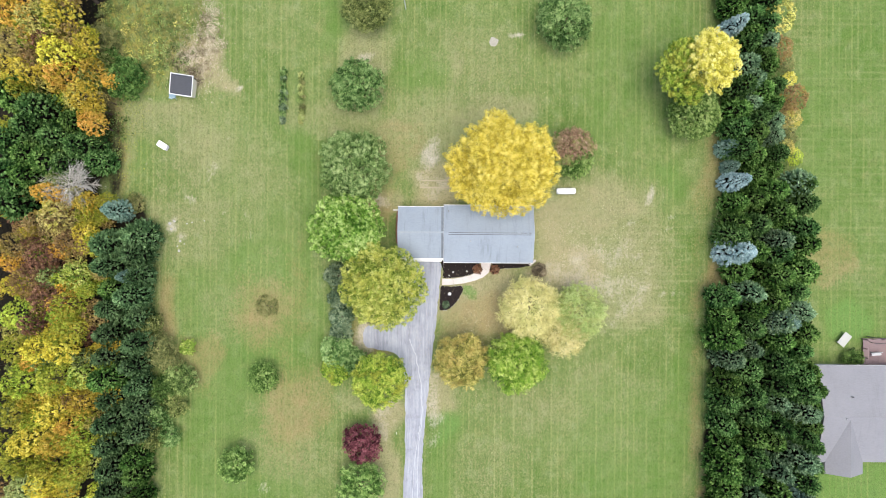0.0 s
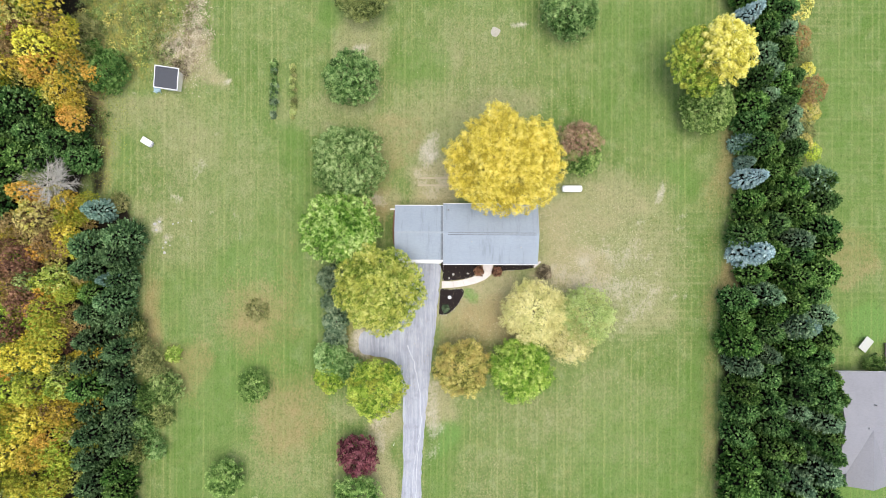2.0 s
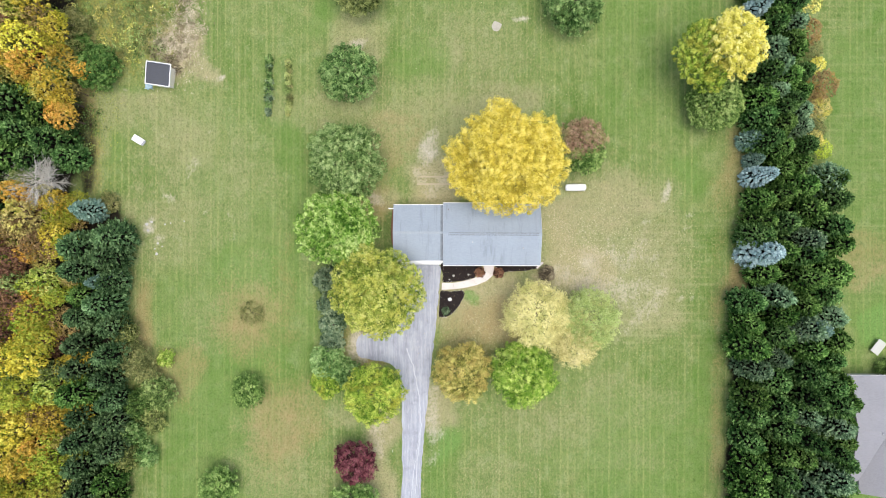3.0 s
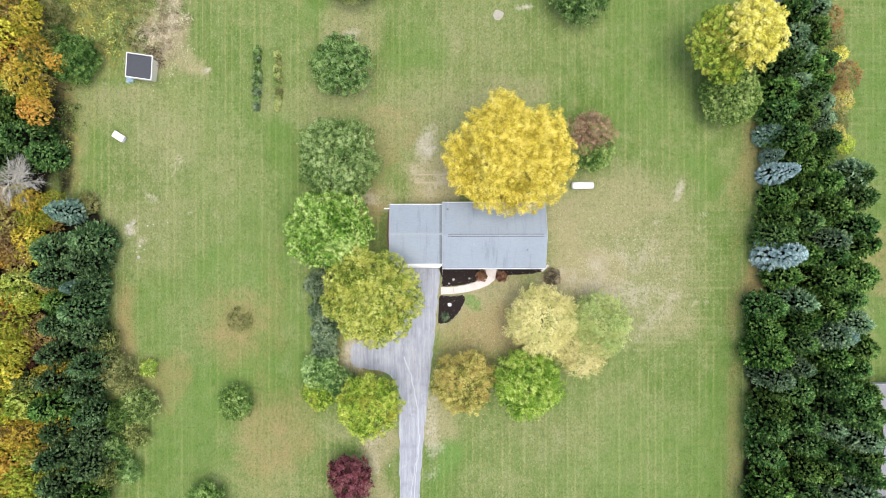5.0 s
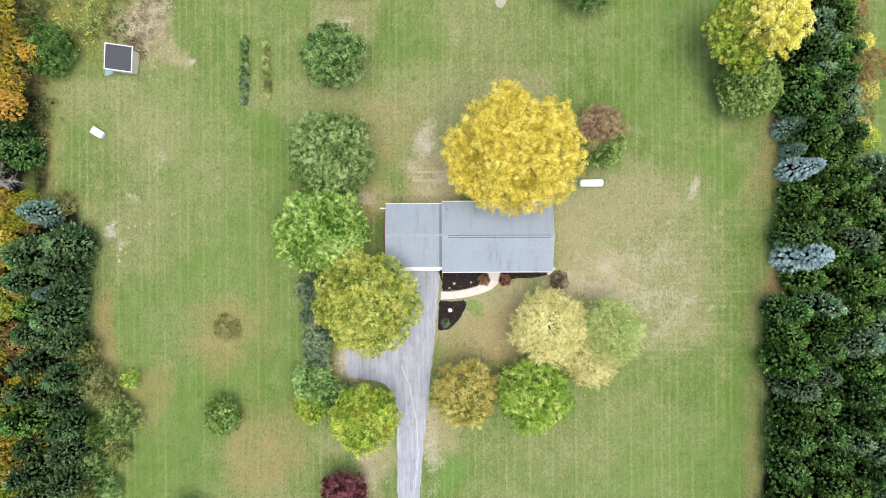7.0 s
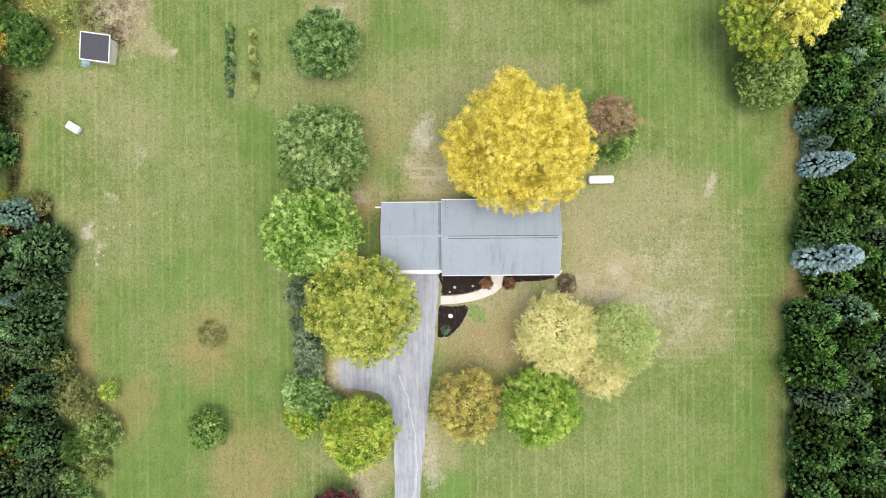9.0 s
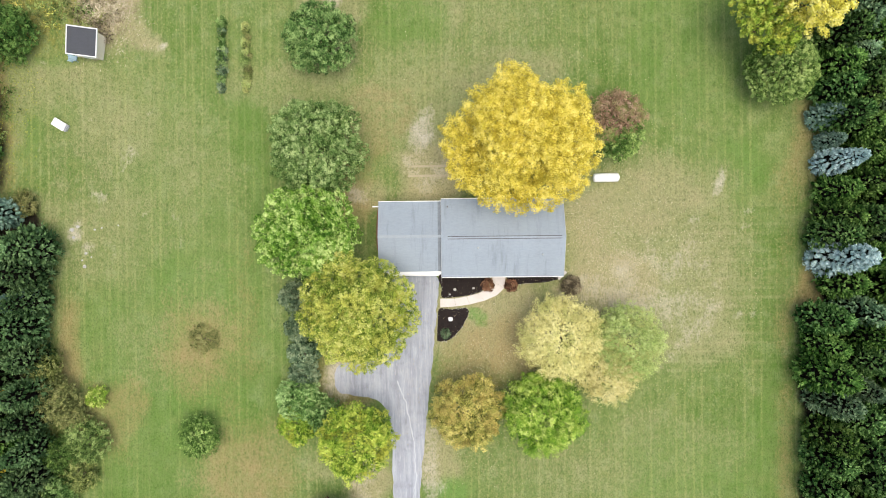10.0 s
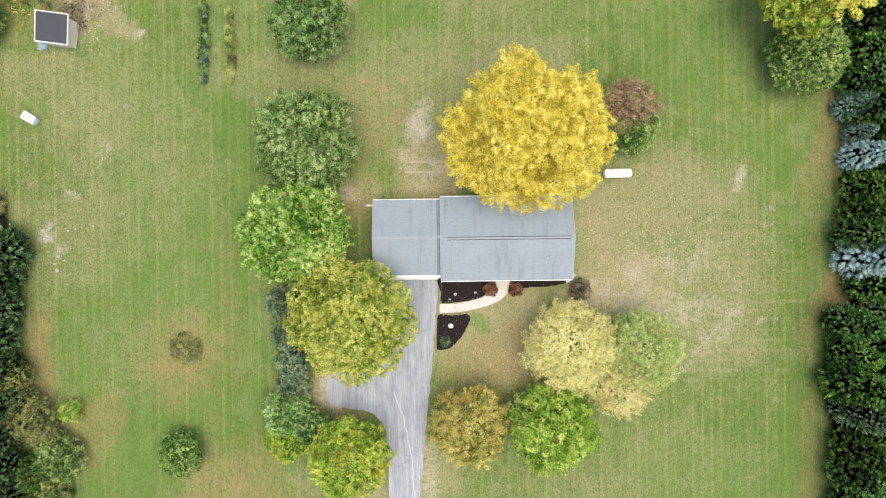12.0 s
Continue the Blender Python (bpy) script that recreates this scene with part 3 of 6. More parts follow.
def conifer_cloud(rng, h, r, plump=0.5, tip=0.3, spray=0.24, gap=0.3, skirt=0.3, needles=10, ball=1, rough=0.4, body=0.6):
    """Whorls of boughs that end in plump tufts pointing out and up, with needle sprays over them and gaps between."""
    bv, bf = bud_shape(ball)
    pieces, cs, ax, no, ln = [], [], [], [], []
    z = skirt
    while z < h - 0.2:
        u = (z - skirt) / (h - skirt)
        reach = r * min(1.0, 0.8 + 1.2 * u) * (1 - u) ** plump + 0.08
        size = tip * (1.08 - 0.45 * u)
        k = max(4, int(6.283 * reach / (size * 1.9)))
        turn = rng.uniform(0, 6.28)
        for b in range(k):
            a = turn + (b + rng.normal(0, 0.16)) * 6.283 / k
            d = np.array([math.cos(a), math.sin(a), 0.0])
            rr = reach * rng.uniform(0.82, 1.08)
            sz = size * rng.uniform(0.7, 1.15)
            lift = unit(d * 0.9 + np.array([0, 0, 0.3 + 0.7 * u]) + rng.normal(0, 0.14, 3))
            mid = d * (rr - sz) + np.array([0, 0, z + rng.uniform(-0.35, 0.35) * gap])
            q = bv @ np.array(Euler(rng.uniform(0, 6.28, 3)).to_matrix()) * rng.uniform(1 - rough, 1 + rough, (len(bv), 1))
            q = q + np.outer(q @ lift, lift) * 0.45
            pieces.append((mid + q * sz * body, bf))
            m = needles
            out = unit(rng.normal(0, 1, (m, 3)) + lift * 0.7 + [0, 0, 0.3])
            along = (out @ lift)[:, None]
            cs.append(mid + (out + lift * along * 0.5) * sz * rng.uniform(0.62, 0.9, (m, 1)))
            ax.append(unit(out * 0.6 + lift * 0.7 + rng.normal(0, 0.25, (m, 3))))
            no.append(unit(out - lift * along * 0.4 + np.array([0, 0, 0.4]) + rng.normal(0, 0.2, (m, 3))))
            ln.append(spray * rng.uniform(0.75, 1.3, m))
        z += gap * rng.uniform(0.9, 1.1) * (1.15 - 0.45 * u)
    for k, up in enumerate((0.75, 0.45, 0.15)):
        q = bv * rng.uniform(1 - rough, 1 + rough, (len(bv), 1)) * [1, 1, 1.4]
        pieces.append((np.array([0, 0, h - up]) + q * tip * (0.75 - 0.22 * k), bf))
    cs.append(np.array([[0, 0, h - 0.1 * k] for k in range(8)]) + rng.normal(0, 0.06, (8, 3)))
    ax.append(unit(rng.normal(0, 0.4, (8, 3)) + [0, 0, 1]))
    no.append(unit(rng.normal(0, 1, (8, 3))))
    ln.append(np.full(8, spray))
    c, axs, nrm, l = np.concatenate(cs), np.concatenate(ax), np.concatenate(no), np.concatenate(ln)
    nrm = unit(nrm - 0.8 * (axs * nrm).sum(1, keepdims=True) * axs)
    return joined(pieces + [sprays(c, axs, nrm, l, l * 0.45, 0.08)])


def shade_core(rng, h, r, plump, skirt=0.4, rows=14, spokes=18):
    """A ragged cone for the inner boughs, near-black to give the tufts shaded gaps."""
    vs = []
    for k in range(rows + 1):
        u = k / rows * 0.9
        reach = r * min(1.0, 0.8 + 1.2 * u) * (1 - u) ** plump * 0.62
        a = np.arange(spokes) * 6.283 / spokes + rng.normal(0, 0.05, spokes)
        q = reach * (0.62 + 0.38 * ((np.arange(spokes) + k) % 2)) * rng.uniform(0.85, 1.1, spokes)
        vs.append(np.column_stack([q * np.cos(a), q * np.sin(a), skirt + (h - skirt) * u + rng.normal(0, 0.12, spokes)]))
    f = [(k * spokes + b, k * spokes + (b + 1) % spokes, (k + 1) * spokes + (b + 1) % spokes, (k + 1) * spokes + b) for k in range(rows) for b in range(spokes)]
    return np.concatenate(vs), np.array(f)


def tree(name, x, y, label, category="tree", crowns=(), trunk=None, group="", bark=None):
    """A tree at its foot: a trunk and one or more crowns, (mesh) each."""
    t = empty(name, x, y)
    tagged(t, label, category, group)
    if trunk is not None:
        o = new("trunk", trunk)
        o.parent = t
    for me in crowns:
        o = new("crown", me)
        o.parent = t
    return t


def broadleaf(name, x, y, h, r, kind, label, base=None, leaf=0.18, density=0.43, clump=0.9, seed=1, category="tree", lobes=None, count=9, group="", fill=1.0, soft=0.25):
    """A broad-leaved tree with a crown of its own."""
    rng = np.random.default_rng(seed)
    base = h * 0.22 if base is None else base
    lb = lobes_for(rng, r, h, base, count) if lobes is None else np.array(lobes)
    v, f = crown_cloud(rng, lb, leaf, density, clump, fill, soft=soft)
    tv, tf = limbs(rng, h * 0.9, r, max(base, 0.25), 0.03 * h * 0.55 + 0.05, 7)
    return tree(name, x, y, label, category, [mesh_of("crown", v, f, LEAF[kind])], mesh_of("trunk", tv, tf, BARK, True), group)

# ---- the ground: one sheet to the horizon ----
def spaced(lo, hi, step, far):
    core = np.arange(lo, hi + step * 0.5, step)
    k = np.arange(1, 15)
    grow = (far - (hi - lo) / 2) * (k / 14.0) ** 3
    return np.concatenate([(lo - grow)[::-1], core, hi + grow])


gx, gy = spaced(-84, 84, 0.85, 3000), spaced(-56, 70, 0.85, 3000)
GX, GY = np.meshgrid(gx, gy)
wob = np.random.default_rng(5)
PH = wob.uniform(0, 6.28, (10, 2))
FQ = wob.uniform(0.12, 0.9, (10, 2)) * np.sign(wob.normal(0, 1, (10, 2)))
WOBX = sum(np.sin(GX * FQ[k, 0] + GY * FQ[k, 1] + PH[k, 0]) for k in range(10)) / 5
WOBY = sum(np.sin(GX * FQ[k, 1] - GY * FQ[k, 0] + PH[k, 1]) for k in range(10)) / 5
COVER = {k: np.zeros_like(GX) for k in ("dry", "lush", "meadow", "soil", "ash", "cross", "shaded_floor")}


def patch(kind, x, y, rx, ry, amount=1.0, turn=0.0, edge=0.6, ragged=0.5):
    """A patch of the lawn, an uneven ellipse with a soft edge."""
    c, s = math.cos(radians(turn)), math.sin(radians(turn))
    k = ragged * min(rx, ry, 3.0)
    dx, dy = GX - x + WOBX * k, GY - y + WOBY * k
    d = np.sqrt(((c * dx + s * dy) / rx) ** 2 + ((c * dy - s * dx) / ry) ** 2)
    COVER[kind] = np.maximum(COVER[kind], amount * np.clip((1 + edge * 0.5 - d) / edge, 0, 1))


def block(kind, x0, x1, y0, y1, amount=1.0, soft=2.0):
    """A patch with straight sides, as a mower leaves it."""
    f = np.clip((GX + WOBX * 0.9 - x0) / soft, 0, 1) * np.clip((x1 - GX - WOBY * 0.9) / soft, 0, 1)
    f = f * np.clip((GY + WOBY * 0.9 - y0) / soft, 0, 1) * np.clip((y1 - GY - WOBX * 0.9) / soft, 0, 1)
    COVER[kind] = np.maximum(COVER[kind], amount * f)


block("cross", 20, 41, -6, 18, 1.0, 3.0)
block("cross", 52, 84, -56, 70, 1.0, 3.0)
block("cross", 15, 38, -40, -8, 0.5, 4.0)
# dry turf beside and before the house
block("dry", 13, 38.5, -5.5, 19.0, 0.54, 5.0)
block("dry", 24, 37, -5.5, 16.5, 0.6, 4.0)
patch("dry", 20.00, 6.11, 7, 4, 0.95)
patch("ash", 19.6, 5.3, 5.5, 2.6, 0.52, 0, 1.0)
patch("ash", 25.5, 4.5, 8, 7, 0.42, 0, 1.2)
patch("ash", -1.2, -14.5, 1.6, 8, 0.5, 0, 1.2)
patch("soil", 4.2, -5.0, 4.5, 2.6, 0.6, 0, 1.0)
patch("dry", 6.02, 2.52, 9, 6, 0.88)
patch("dry", 17.0, 12.0, 4.5, 8, 0.85, 0, 1.0)
patch("soil", 6.92, -0.97, 6, 3.2, 0.62)
patch("soil", 1.67, -2.76, 2.5, 3.5, 0.5)
patch("dry", -0.02, -12.40, 3, 4, 0.8)
patch("dry", -3.75, 26.08, 10, 6, 0.5)
patch("soil", -7.25, 26.06, 5, 4, 0.35)
patch("ash", -1.7, 24.2, 1.9, 3.0, 0.75, -15)
patch("ash", -2.0, 19.4, 3.0, 2.2, 0.42)
patch("soil", -8.6, 22.5, 3.6, 4.5, 0.5)
patch("ash", -8.9, 16.9, 1.1, 1.2, 0.6)
patch("dry", -1.09, 19.10, 4.5, 3.5, 0.95)
patch("soil", -9.82, 16.42, 2.0, 4.0, 0.7)
patch("dry", -8.07, 16.87, 2, 2, 0.7)
patch("dry", 4.08, 32.25, 14, 3.0, 0.38)
patch("dry", 7.59, 30.53, 8, 3.0, 0.55)
patch("dry", -11.69, 37.39, 4, 7, 0.6)
patch("dry", -16.02, 29.50, 9, 3, 0.45)
patch("ash", -11.88, 39.14, 1.2, 1.0, 0.6)
patch("ash", 11.19, 42.35, 1.4, 0.5, 0.85, 8, 0.5, 0.4)
patch("ash", 13.20, 42.28, 0.9, 0.3, 0.5, -20)
patch("dry", 1.86, 37.48, 1.2, 2.0, 0.6)
patch("ash", 32.00, 17.56, 0.45, 1.7, 0.95, -8, 0.8, 0.3)
patch("dry", 19.08, 13.11, 7, 6, 0.6)
patch("dry", 26.25, -12.24, 10, 4, 0.35)
patch("dry", 7.94, -23.74, 7, 9, 0.34, 0, 1.2)
patch("dry", 27.18, -19.24, 9, 5, 0.3, 0, 1.2)
for k in range(26):
    patch("ash", 16 + 21 * wob.uniform(), -3 + 18 * wob.uniform(), wob.uniform(0.3, 0.9), wob.uniform(0.3, 0.9), wob.uniform(0.35, 0.6))
# brown strips under the hedges
block("soil", 37.6, 41.5, -30, 22, 0.6, 2.4)
patch("soil", 42.07, 5.37, 2.4, 4, 0.8)
patch("soil", 41.25, -27.05, 2.0, 5, 0.7)
patch("soil", 41.95, 22.00, 2.0, 6, 0.6)
block("soil", -46.5, -42.6, -30, 18, 0.5, 2.4)
patch("soil", -42.4, -1.0, 1.7, 6.5, 0.7)
patch("soil", -37.6, -8.4, 4, 5, 0.55)
patch("soil", -49.99, 24.91, 1.3, 9, 0.5, 4)
patch("shaded_floor", -51.2, 25.34, 1.4, 10, 0.6, 4)
# shade under the hedgerows and the wood, painted into the ground colour
block("shaded_floor", -90, -44.8, -60, 17, 1.0, 1.5)
block("shaded_floor", -90, -51.5, 15, 70, 1.0, 2.0)
block("shaded_floor", 41.0, 54.0, -60, 3, 1.0, 1.2)
block("shaded_floor", 42.9, 54.0, 0, 21, 1.0, 1.2)
block("shaded_floor", 43.6, 48.4, 18, 70, 1.0, 1.2)
# the old garden corner
patch("meadow", -47.5, 42.5, 9.5, 7.5, 1.0)
patch("soil", -50.6, 33.0, 1.6, 6.0, 0.8)
patch("soil", -51.5, 38.5, 2.0, 4.0, 0.6)
patch("meadow", -53.21, 39.74, 5, 7, 0.6)
patch("dry", -37.92, 38.10, 3.2, 4.5, 1.0, 15)
patch("ash", -37.92, 38.53, 2.6, 3.6, 0.35, 15)
patch("ash", -36.02, 43.35, 1.3, 3.8, 0.35)
patch("dry", -33.97, 35.50, 4.0, 1.6, 0.8, -35)
patch("ash", -31.60, 33.94, 0.9, 0.45, 0.9, 35)
patch("dry", -43.99, 29.75, 9, 3, 0.45)
patch("dry", -43.12, 30.63, 4, 1.6, 0.55)
patch("dry", -47.90, 26.67, 1.2, 6, 0.4)
patch("dry", -44.78, 15.33, 1.2, 3, 0.5, 30)
patch("ash", -39.11, 17.29, 1.4, 0.8, 0.6)
patch("ash", -35.55, 21.33, 1.2, 1.4, 0.45)
patch("ash", -41.62, 12.55, 0.9, 1.3, 0.7)
patch("ash", -40.21, 10.55, 0.7, 0.9, 0.5)
patch("dry", -36.5, 24.5, 7, 8, 0.52, 0, 1.2)
patch("dry", -38.5, 14.0, 8, 7, 0.5, 0, 1.2)
for k in range(16):
    patch("ash", -47 + 19 * wob.uniform(), 8 + 26 * wob.uniform(), wob.uniform(0.3, 1.3), wob.uniform(0.3, 0.9), wob.uniform(0.3, 0.5))
# the west lawn
block("lush", -44, -18, -40, 8, 0.56, 6.0)
block("lush", -36, -18, -16, 14, 0.7, 5.0)
block("lush", -40, -18, 4, 34, 0.4, 6.0)
patch("dry", -27.23, 2.32, 4.5, 8, 0.36, 0, 1.2)
patch("dry", -24.50, -16.05, 6, 6, 0.4, 0, 1.2)
patch("dry", -23.59, -22.17, 9, 5, 0.42, 0, 1.2)
patch("ash", -27.06, -27.45, 1.0, 1.4, 0.45)
patch("dry", -8.70, -23.83, 3, 9, 0.75)
patch("dry", -7.87, -16.82, 3, 3, 0.9)
patch("ash", -8.2, -17.0, 2.0, 3.4, 0.45, 0, 1.0)
patch("soil", -12.6, -3.72, 1.9, 2.6, 0.6)
patch("ash", -12.3, -4.4, 1.5, 2.2, 0.75)
patch("dry", -12.88, -13.35, 4.5, 2.0, 0.5, 20, 1.0)
patch("soil", 2.73, -3.19, 3.0, 2.2, 0.6, 0, 1.0)
patch("soil", -11.43, -6.34, 4, 1.2, 0.7)
patch("dry", -33.33, -1.22, 5, 6, 0.35)
patch("lush", -20.2, 16.0, 1.8, 12, 0.55)
patch("lush", -19.33, -1.13, 1.6, 8, 0.5)
patch("lush", -21.5, 25.5, 2.2, 6, 0.6, 0, 1.0)
patch("dry", -29.0, 20.0, 6, 9, 0.42, 0, 1.2)
patch("lush", -7.23, 22.56, 3.5, 4, 0.5)
patch("lush", -38.16, 2.25, 4, 6, 0.5)
patch("lush", -35.88, -13.49, 5, 5, 0.4)
patch("lush", -16.99, 45.66, 2.5, 6, 0.6)
patch("lush", -21.91, -9.03, 3, 7, 0.4)
patch("lush", -46.58, 23.62, 1.8, 4, 0.6)
patch("lush", -45.31, 31.49, 3, 1.2, 0.6)
patch("soil", -27.20, -0.6, 5, 6, 0.62, 0, 1.2)
patch("soil", -23.0, -15.5, 5, 8, 0.6, 0, 1.2)
patch("soil", -18.6, -15.0, 3, 4, 0.55, 0, 1.2)
patch("soil", -22.5, 3.0, 2.5, 9, 0.4, 0, 1.2)
# the east lawn
patch("lush", 4.68, 2.75, 1.5, 1.8, 1.0, 10)
block("lush", 18, 41, -40, -7, 0.62, 5.0)
patch("dry", 24.08, 16.00, 9, 6, 0.7, 0, 1.0)
patch("lush", 0.46, -18.53, 3.0, 5.0, 0.85, 0, 1.0)
patch("lush", 0.07, -25.54, 2.0, 6, 0.6)
patch("lush", 35.23, 20.21, 4, 4, 0.72, 0, 1.0)
patch("lush", 37.65, -13.05, 3, 12, 0.6)
patch("dry", 15.76, -14.93, 14, 5, 0.4, 0, 1.2)
patch("lush", 19.29, -18.41, 14, 3, 0.25)
patch("lush", -2.07, 36.58, 4, 5, 0.6)
block("lush", 18, 43, 22, 52, 0.5, 6.0)
block("lush", -8, 18, 33, 52, 0.2, 6.0)
patch("dry", 5.0, 39.0, 10, 7, 0.42, 0, 1.2)
patch("lush", 64.72, -0.62, 5, 3, 0.7, 0, 1.2)
block("lush", 55, 84, -14, 60, 0.42, 4.0)
patch("soil", 60.0, 8.5, 5, 4, 0.5)
patch("lush", 63.0, -1.5, 4.5, 4, 0.9)
block("lush", 53, 84, -45, -22, 0.8, 1.5)
patch("lush", 59.23, 30.86, 4, 14, 0.55)
patch("dry", 62.92, 6.38, 5, 3, 0.35)
GZ = 0.0 * GX
ny, nx = GX.shape
quad = (np.arange(ny - 1)[:, None] * nx + np.arange(nx - 1)[None, :]).reshape(-1, 1) + np.array([0, 1, nx + 1, nx])
ground_mesh = mesh_of("ground", np.column_stack([GX.ravel(), GY.ravel(), GZ.ravel()]), quad, LAWN)
for key, field in COVER.items():
    layer = ground_mesh.attributes.new(key, "FLOAT", "POINT")
    layer.data.foreach_set("value", field.ravel().astype(np.float32))
ground = tagged(new("ground", ground_mesh), "mown autumn lawn with dry and lush patches", "lawn", kind="structure")

# driveway, apron and walk
drive = rounded([(-5.51, -29.42), (-5.47, -22.06), (-5.51, -15.06), (-5.68, -10.24), (-5.95, -8.3), (-6.8, -7.1), (-8.2, -6.45), (-11.0, -6.0), (-12.0, -5.2), (-11.9, -3.2), (-10.6, -2.4),
                 (-7.95, -2.2), (-5.9, -1.0), (-5.18, 1.58), (-5.20, 5.52), (-5.21, 7.27), (-2.76, 7.37), (-0.23, 7.39), (-0.29, 3.80), (-0.70, -1.02), (-1.28, -6.28), (-1.94, -12.41),
                 (-2.52, -18.54), (-2.79, -23.80), (-2.89, -29.41)], 12)
drive = [(x + 0.16 * noise.noise((x, y, 3.0)) + random.uniform(-0.05, 0.05), y + 0.16 * noise.noise((x, y, 7.0))) for x, y in drive]
drive = [(x, y) if y > -27.5 else (x, y - 60) for x, y in drive]
driveway = tagged(part("driveway", prism(drive, -0.1, 0.025), ASPHALT), "cracked grey asphalt driveway with a turning bay", "driveway", kind="structure")
apron = tagged(part("garage_apron", box(-5.6, 0.05, 7.42, 8.35, -0.1, 0.045, 0.01), WHITE), "pale concrete strip before the garage door", "apron", kind="structure")


def ribbon(points, width, z0, z1):
    """A thin band along a line."""
    pts = [Vector((*p, 0)) for p in points]
    left, right = [], []
    for i, p in enumerate(pts):
        d = (pts[min(i + 1, len(pts) - 1)] - pts[max(i - 1, 0)]).normalized()
        w = width * (0.6 + 0.8 * noise.random()) / 2
        left.append((p.x - d.y * w, p.y + d.x * w))
        right.append((p.x + d.y * w, p.y - d.x * w))
    return prism(left + right[::-1], z0, z1)


def wander(points, steps=8, jitter=0.08):
    out = []
    for a, b in zip(points, points[1:]):
        for k in range(steps):
            t = k / steps
            out.append((a[0] + (b[0] - a[0]) * t + random.uniform(-jitter, jitter), a[1] + (b[1] - a[1]) * t + random.uniform(-jitter, jitter)))
    return out + [points[-1]]


for k, (width, pts) in enumerate(((0.12, [(-3.59, -29.41), (-3.46, -22.05), (-2.79, -15.92), (-3.08, -11.54), (-3.90, -7.17), (-4.88, -4.55)]),
                                  (0.07, [(-4.37, -29.42), (-4.06, -23.81), (-3.39, -19.42), (-2.95, -16.4)]))):
    part("sealed_crack", ribbon(wander(pts), width, 0.015, 0.03 + 0.005 * k), SEAL, driveway, "pale filled crack")

# ---- the house ----
def gable_roof(parent, x0, x1, y0, y1, eave, ridge_z, material, thick=0.16, over=0.0):
    """Two slabs that meet at a ridge along x, each a part."""
    yr = (y0 + y1) / 2
    for ya, side in ((y0, "front"), (y1, "back")):
        bm = bmesh.new()
        p = [(x0, ya, eave), (x1, ya, eave), (x1, yr, ridge_z), (x0, yr, ridge_z)]
        hi = [bm.verts.new(q) for q in p]
        lo = [bm.verts.new((a, b, c - thick)) for a, b, c in p]
        bm.faces.new(hi)
        bm.faces.new(lo[::-1])
        for i in range(4):
            j = (i + 1) % 4
            bm.faces.new((lo[i], lo[j], hi[j], hi[i]))
        part("roof_slope", bm, material, parent)
    return yr


def gable_walls(parent, x0, x1, y0, y1, top, ridge_z, material, openings=(), t=0.2):
    """Four walls; the ends run up into the gables. openings in the long walls: (side, x, width, z0, z1)."""
    yr = (y0 + y1) / 2
    for side, ya, yb in (("front", y0, y0 + t), ("back", y1 - t, y1)):
        bm = bmesh.new()
        cut = sorted((x - w / 2, x + w / 2, a, b) for s, x, w, a, b in openings if s == side)
        at = x0
        for a, b, lo, hi in cut:
            box(at, a, ya, yb, 0, top, bm=bm)
            if lo > 0:
                box(a, b, ya, yb, 0, lo, bm=bm)
            box(a, b, ya, yb, hi, top, bm=bm)
            at = b
        box(at, x1, ya, yb, 0, top, bm=bm)
        part("wall", bm, material, parent)
    for xa, xb in ((x0, x0 + t), (x1 - t, x1)):
        bm = bmesh.new()
        prof = [(y0 + t, 0), (y1 - t, 0), (y1 - t, top), (yr, ridge_z), (y0 + t, top)]
        a = [bm.verts.new((xa, y, z)) for y, z in prof]
        b = [bm.verts.new((xb, y, z)) for y, z in prof]
        bm.faces.new(a)
        bm.faces.new(b[::-1])
        for i in range(5):
            j = (i + 1) % 5
            bm.faces.new((a[i], b[i], b[j], a[j]))
        part("wall", bm, material, parent)


def window_in(parent, x, w, z0, z1, ya, yb):
    """A framed window in the wall between ya and yb."""
    bm = bmesh.new()
    e = 0.07
    for q in ((x - w / 2, x - w / 2 + e, z0, z1), (x + w / 2 - e, x + w / 2, z0, z1), (x - e / 2, x + e / 2, z0 + e, z1 - e)):
        box(q[0], q[1], ya - 0.02, yb - 0.02, q[2], q[3], bm=bm)
    for q in ((z0, z0 + e), (z1 - e, z1)):
        box(x - w / 2 + e, x + w / 2 - e, ya - 0.02, yb - 0.02, q[0], q[1], bm=bm)
    fr = part("window", bm, WHITE, parent)
    for s in (-1, 1):
        xm = x + s * (w / 4)
        part("pane", box(xm - w / 4 + e * 0.6, xm + w / 4 - e * 0.6, (ya + yb) / 2 - 0.01, (ya + yb) / 2 + 0.01, z0 + e, z1 - e), GLASS, fr, "dark window pane")


def gutter(parent, x0, x1, y, z, out, mat=None, text="white gutter along the eave"):
    bm = box(x0, x1, y, y + out * 0.03, z - 0.16, z + 0.005)
    box(x0, x1, y + out * 0.03, y + out * 0.09, z - 0.16, z - 0.13, bm=bm)
    box(x0, x1, y + out * 0.07, y + out * 0.09, z - 0.13, z - 0.02, bm=bm)
    part("gutter", bm, mat or WHITE, parent, text)


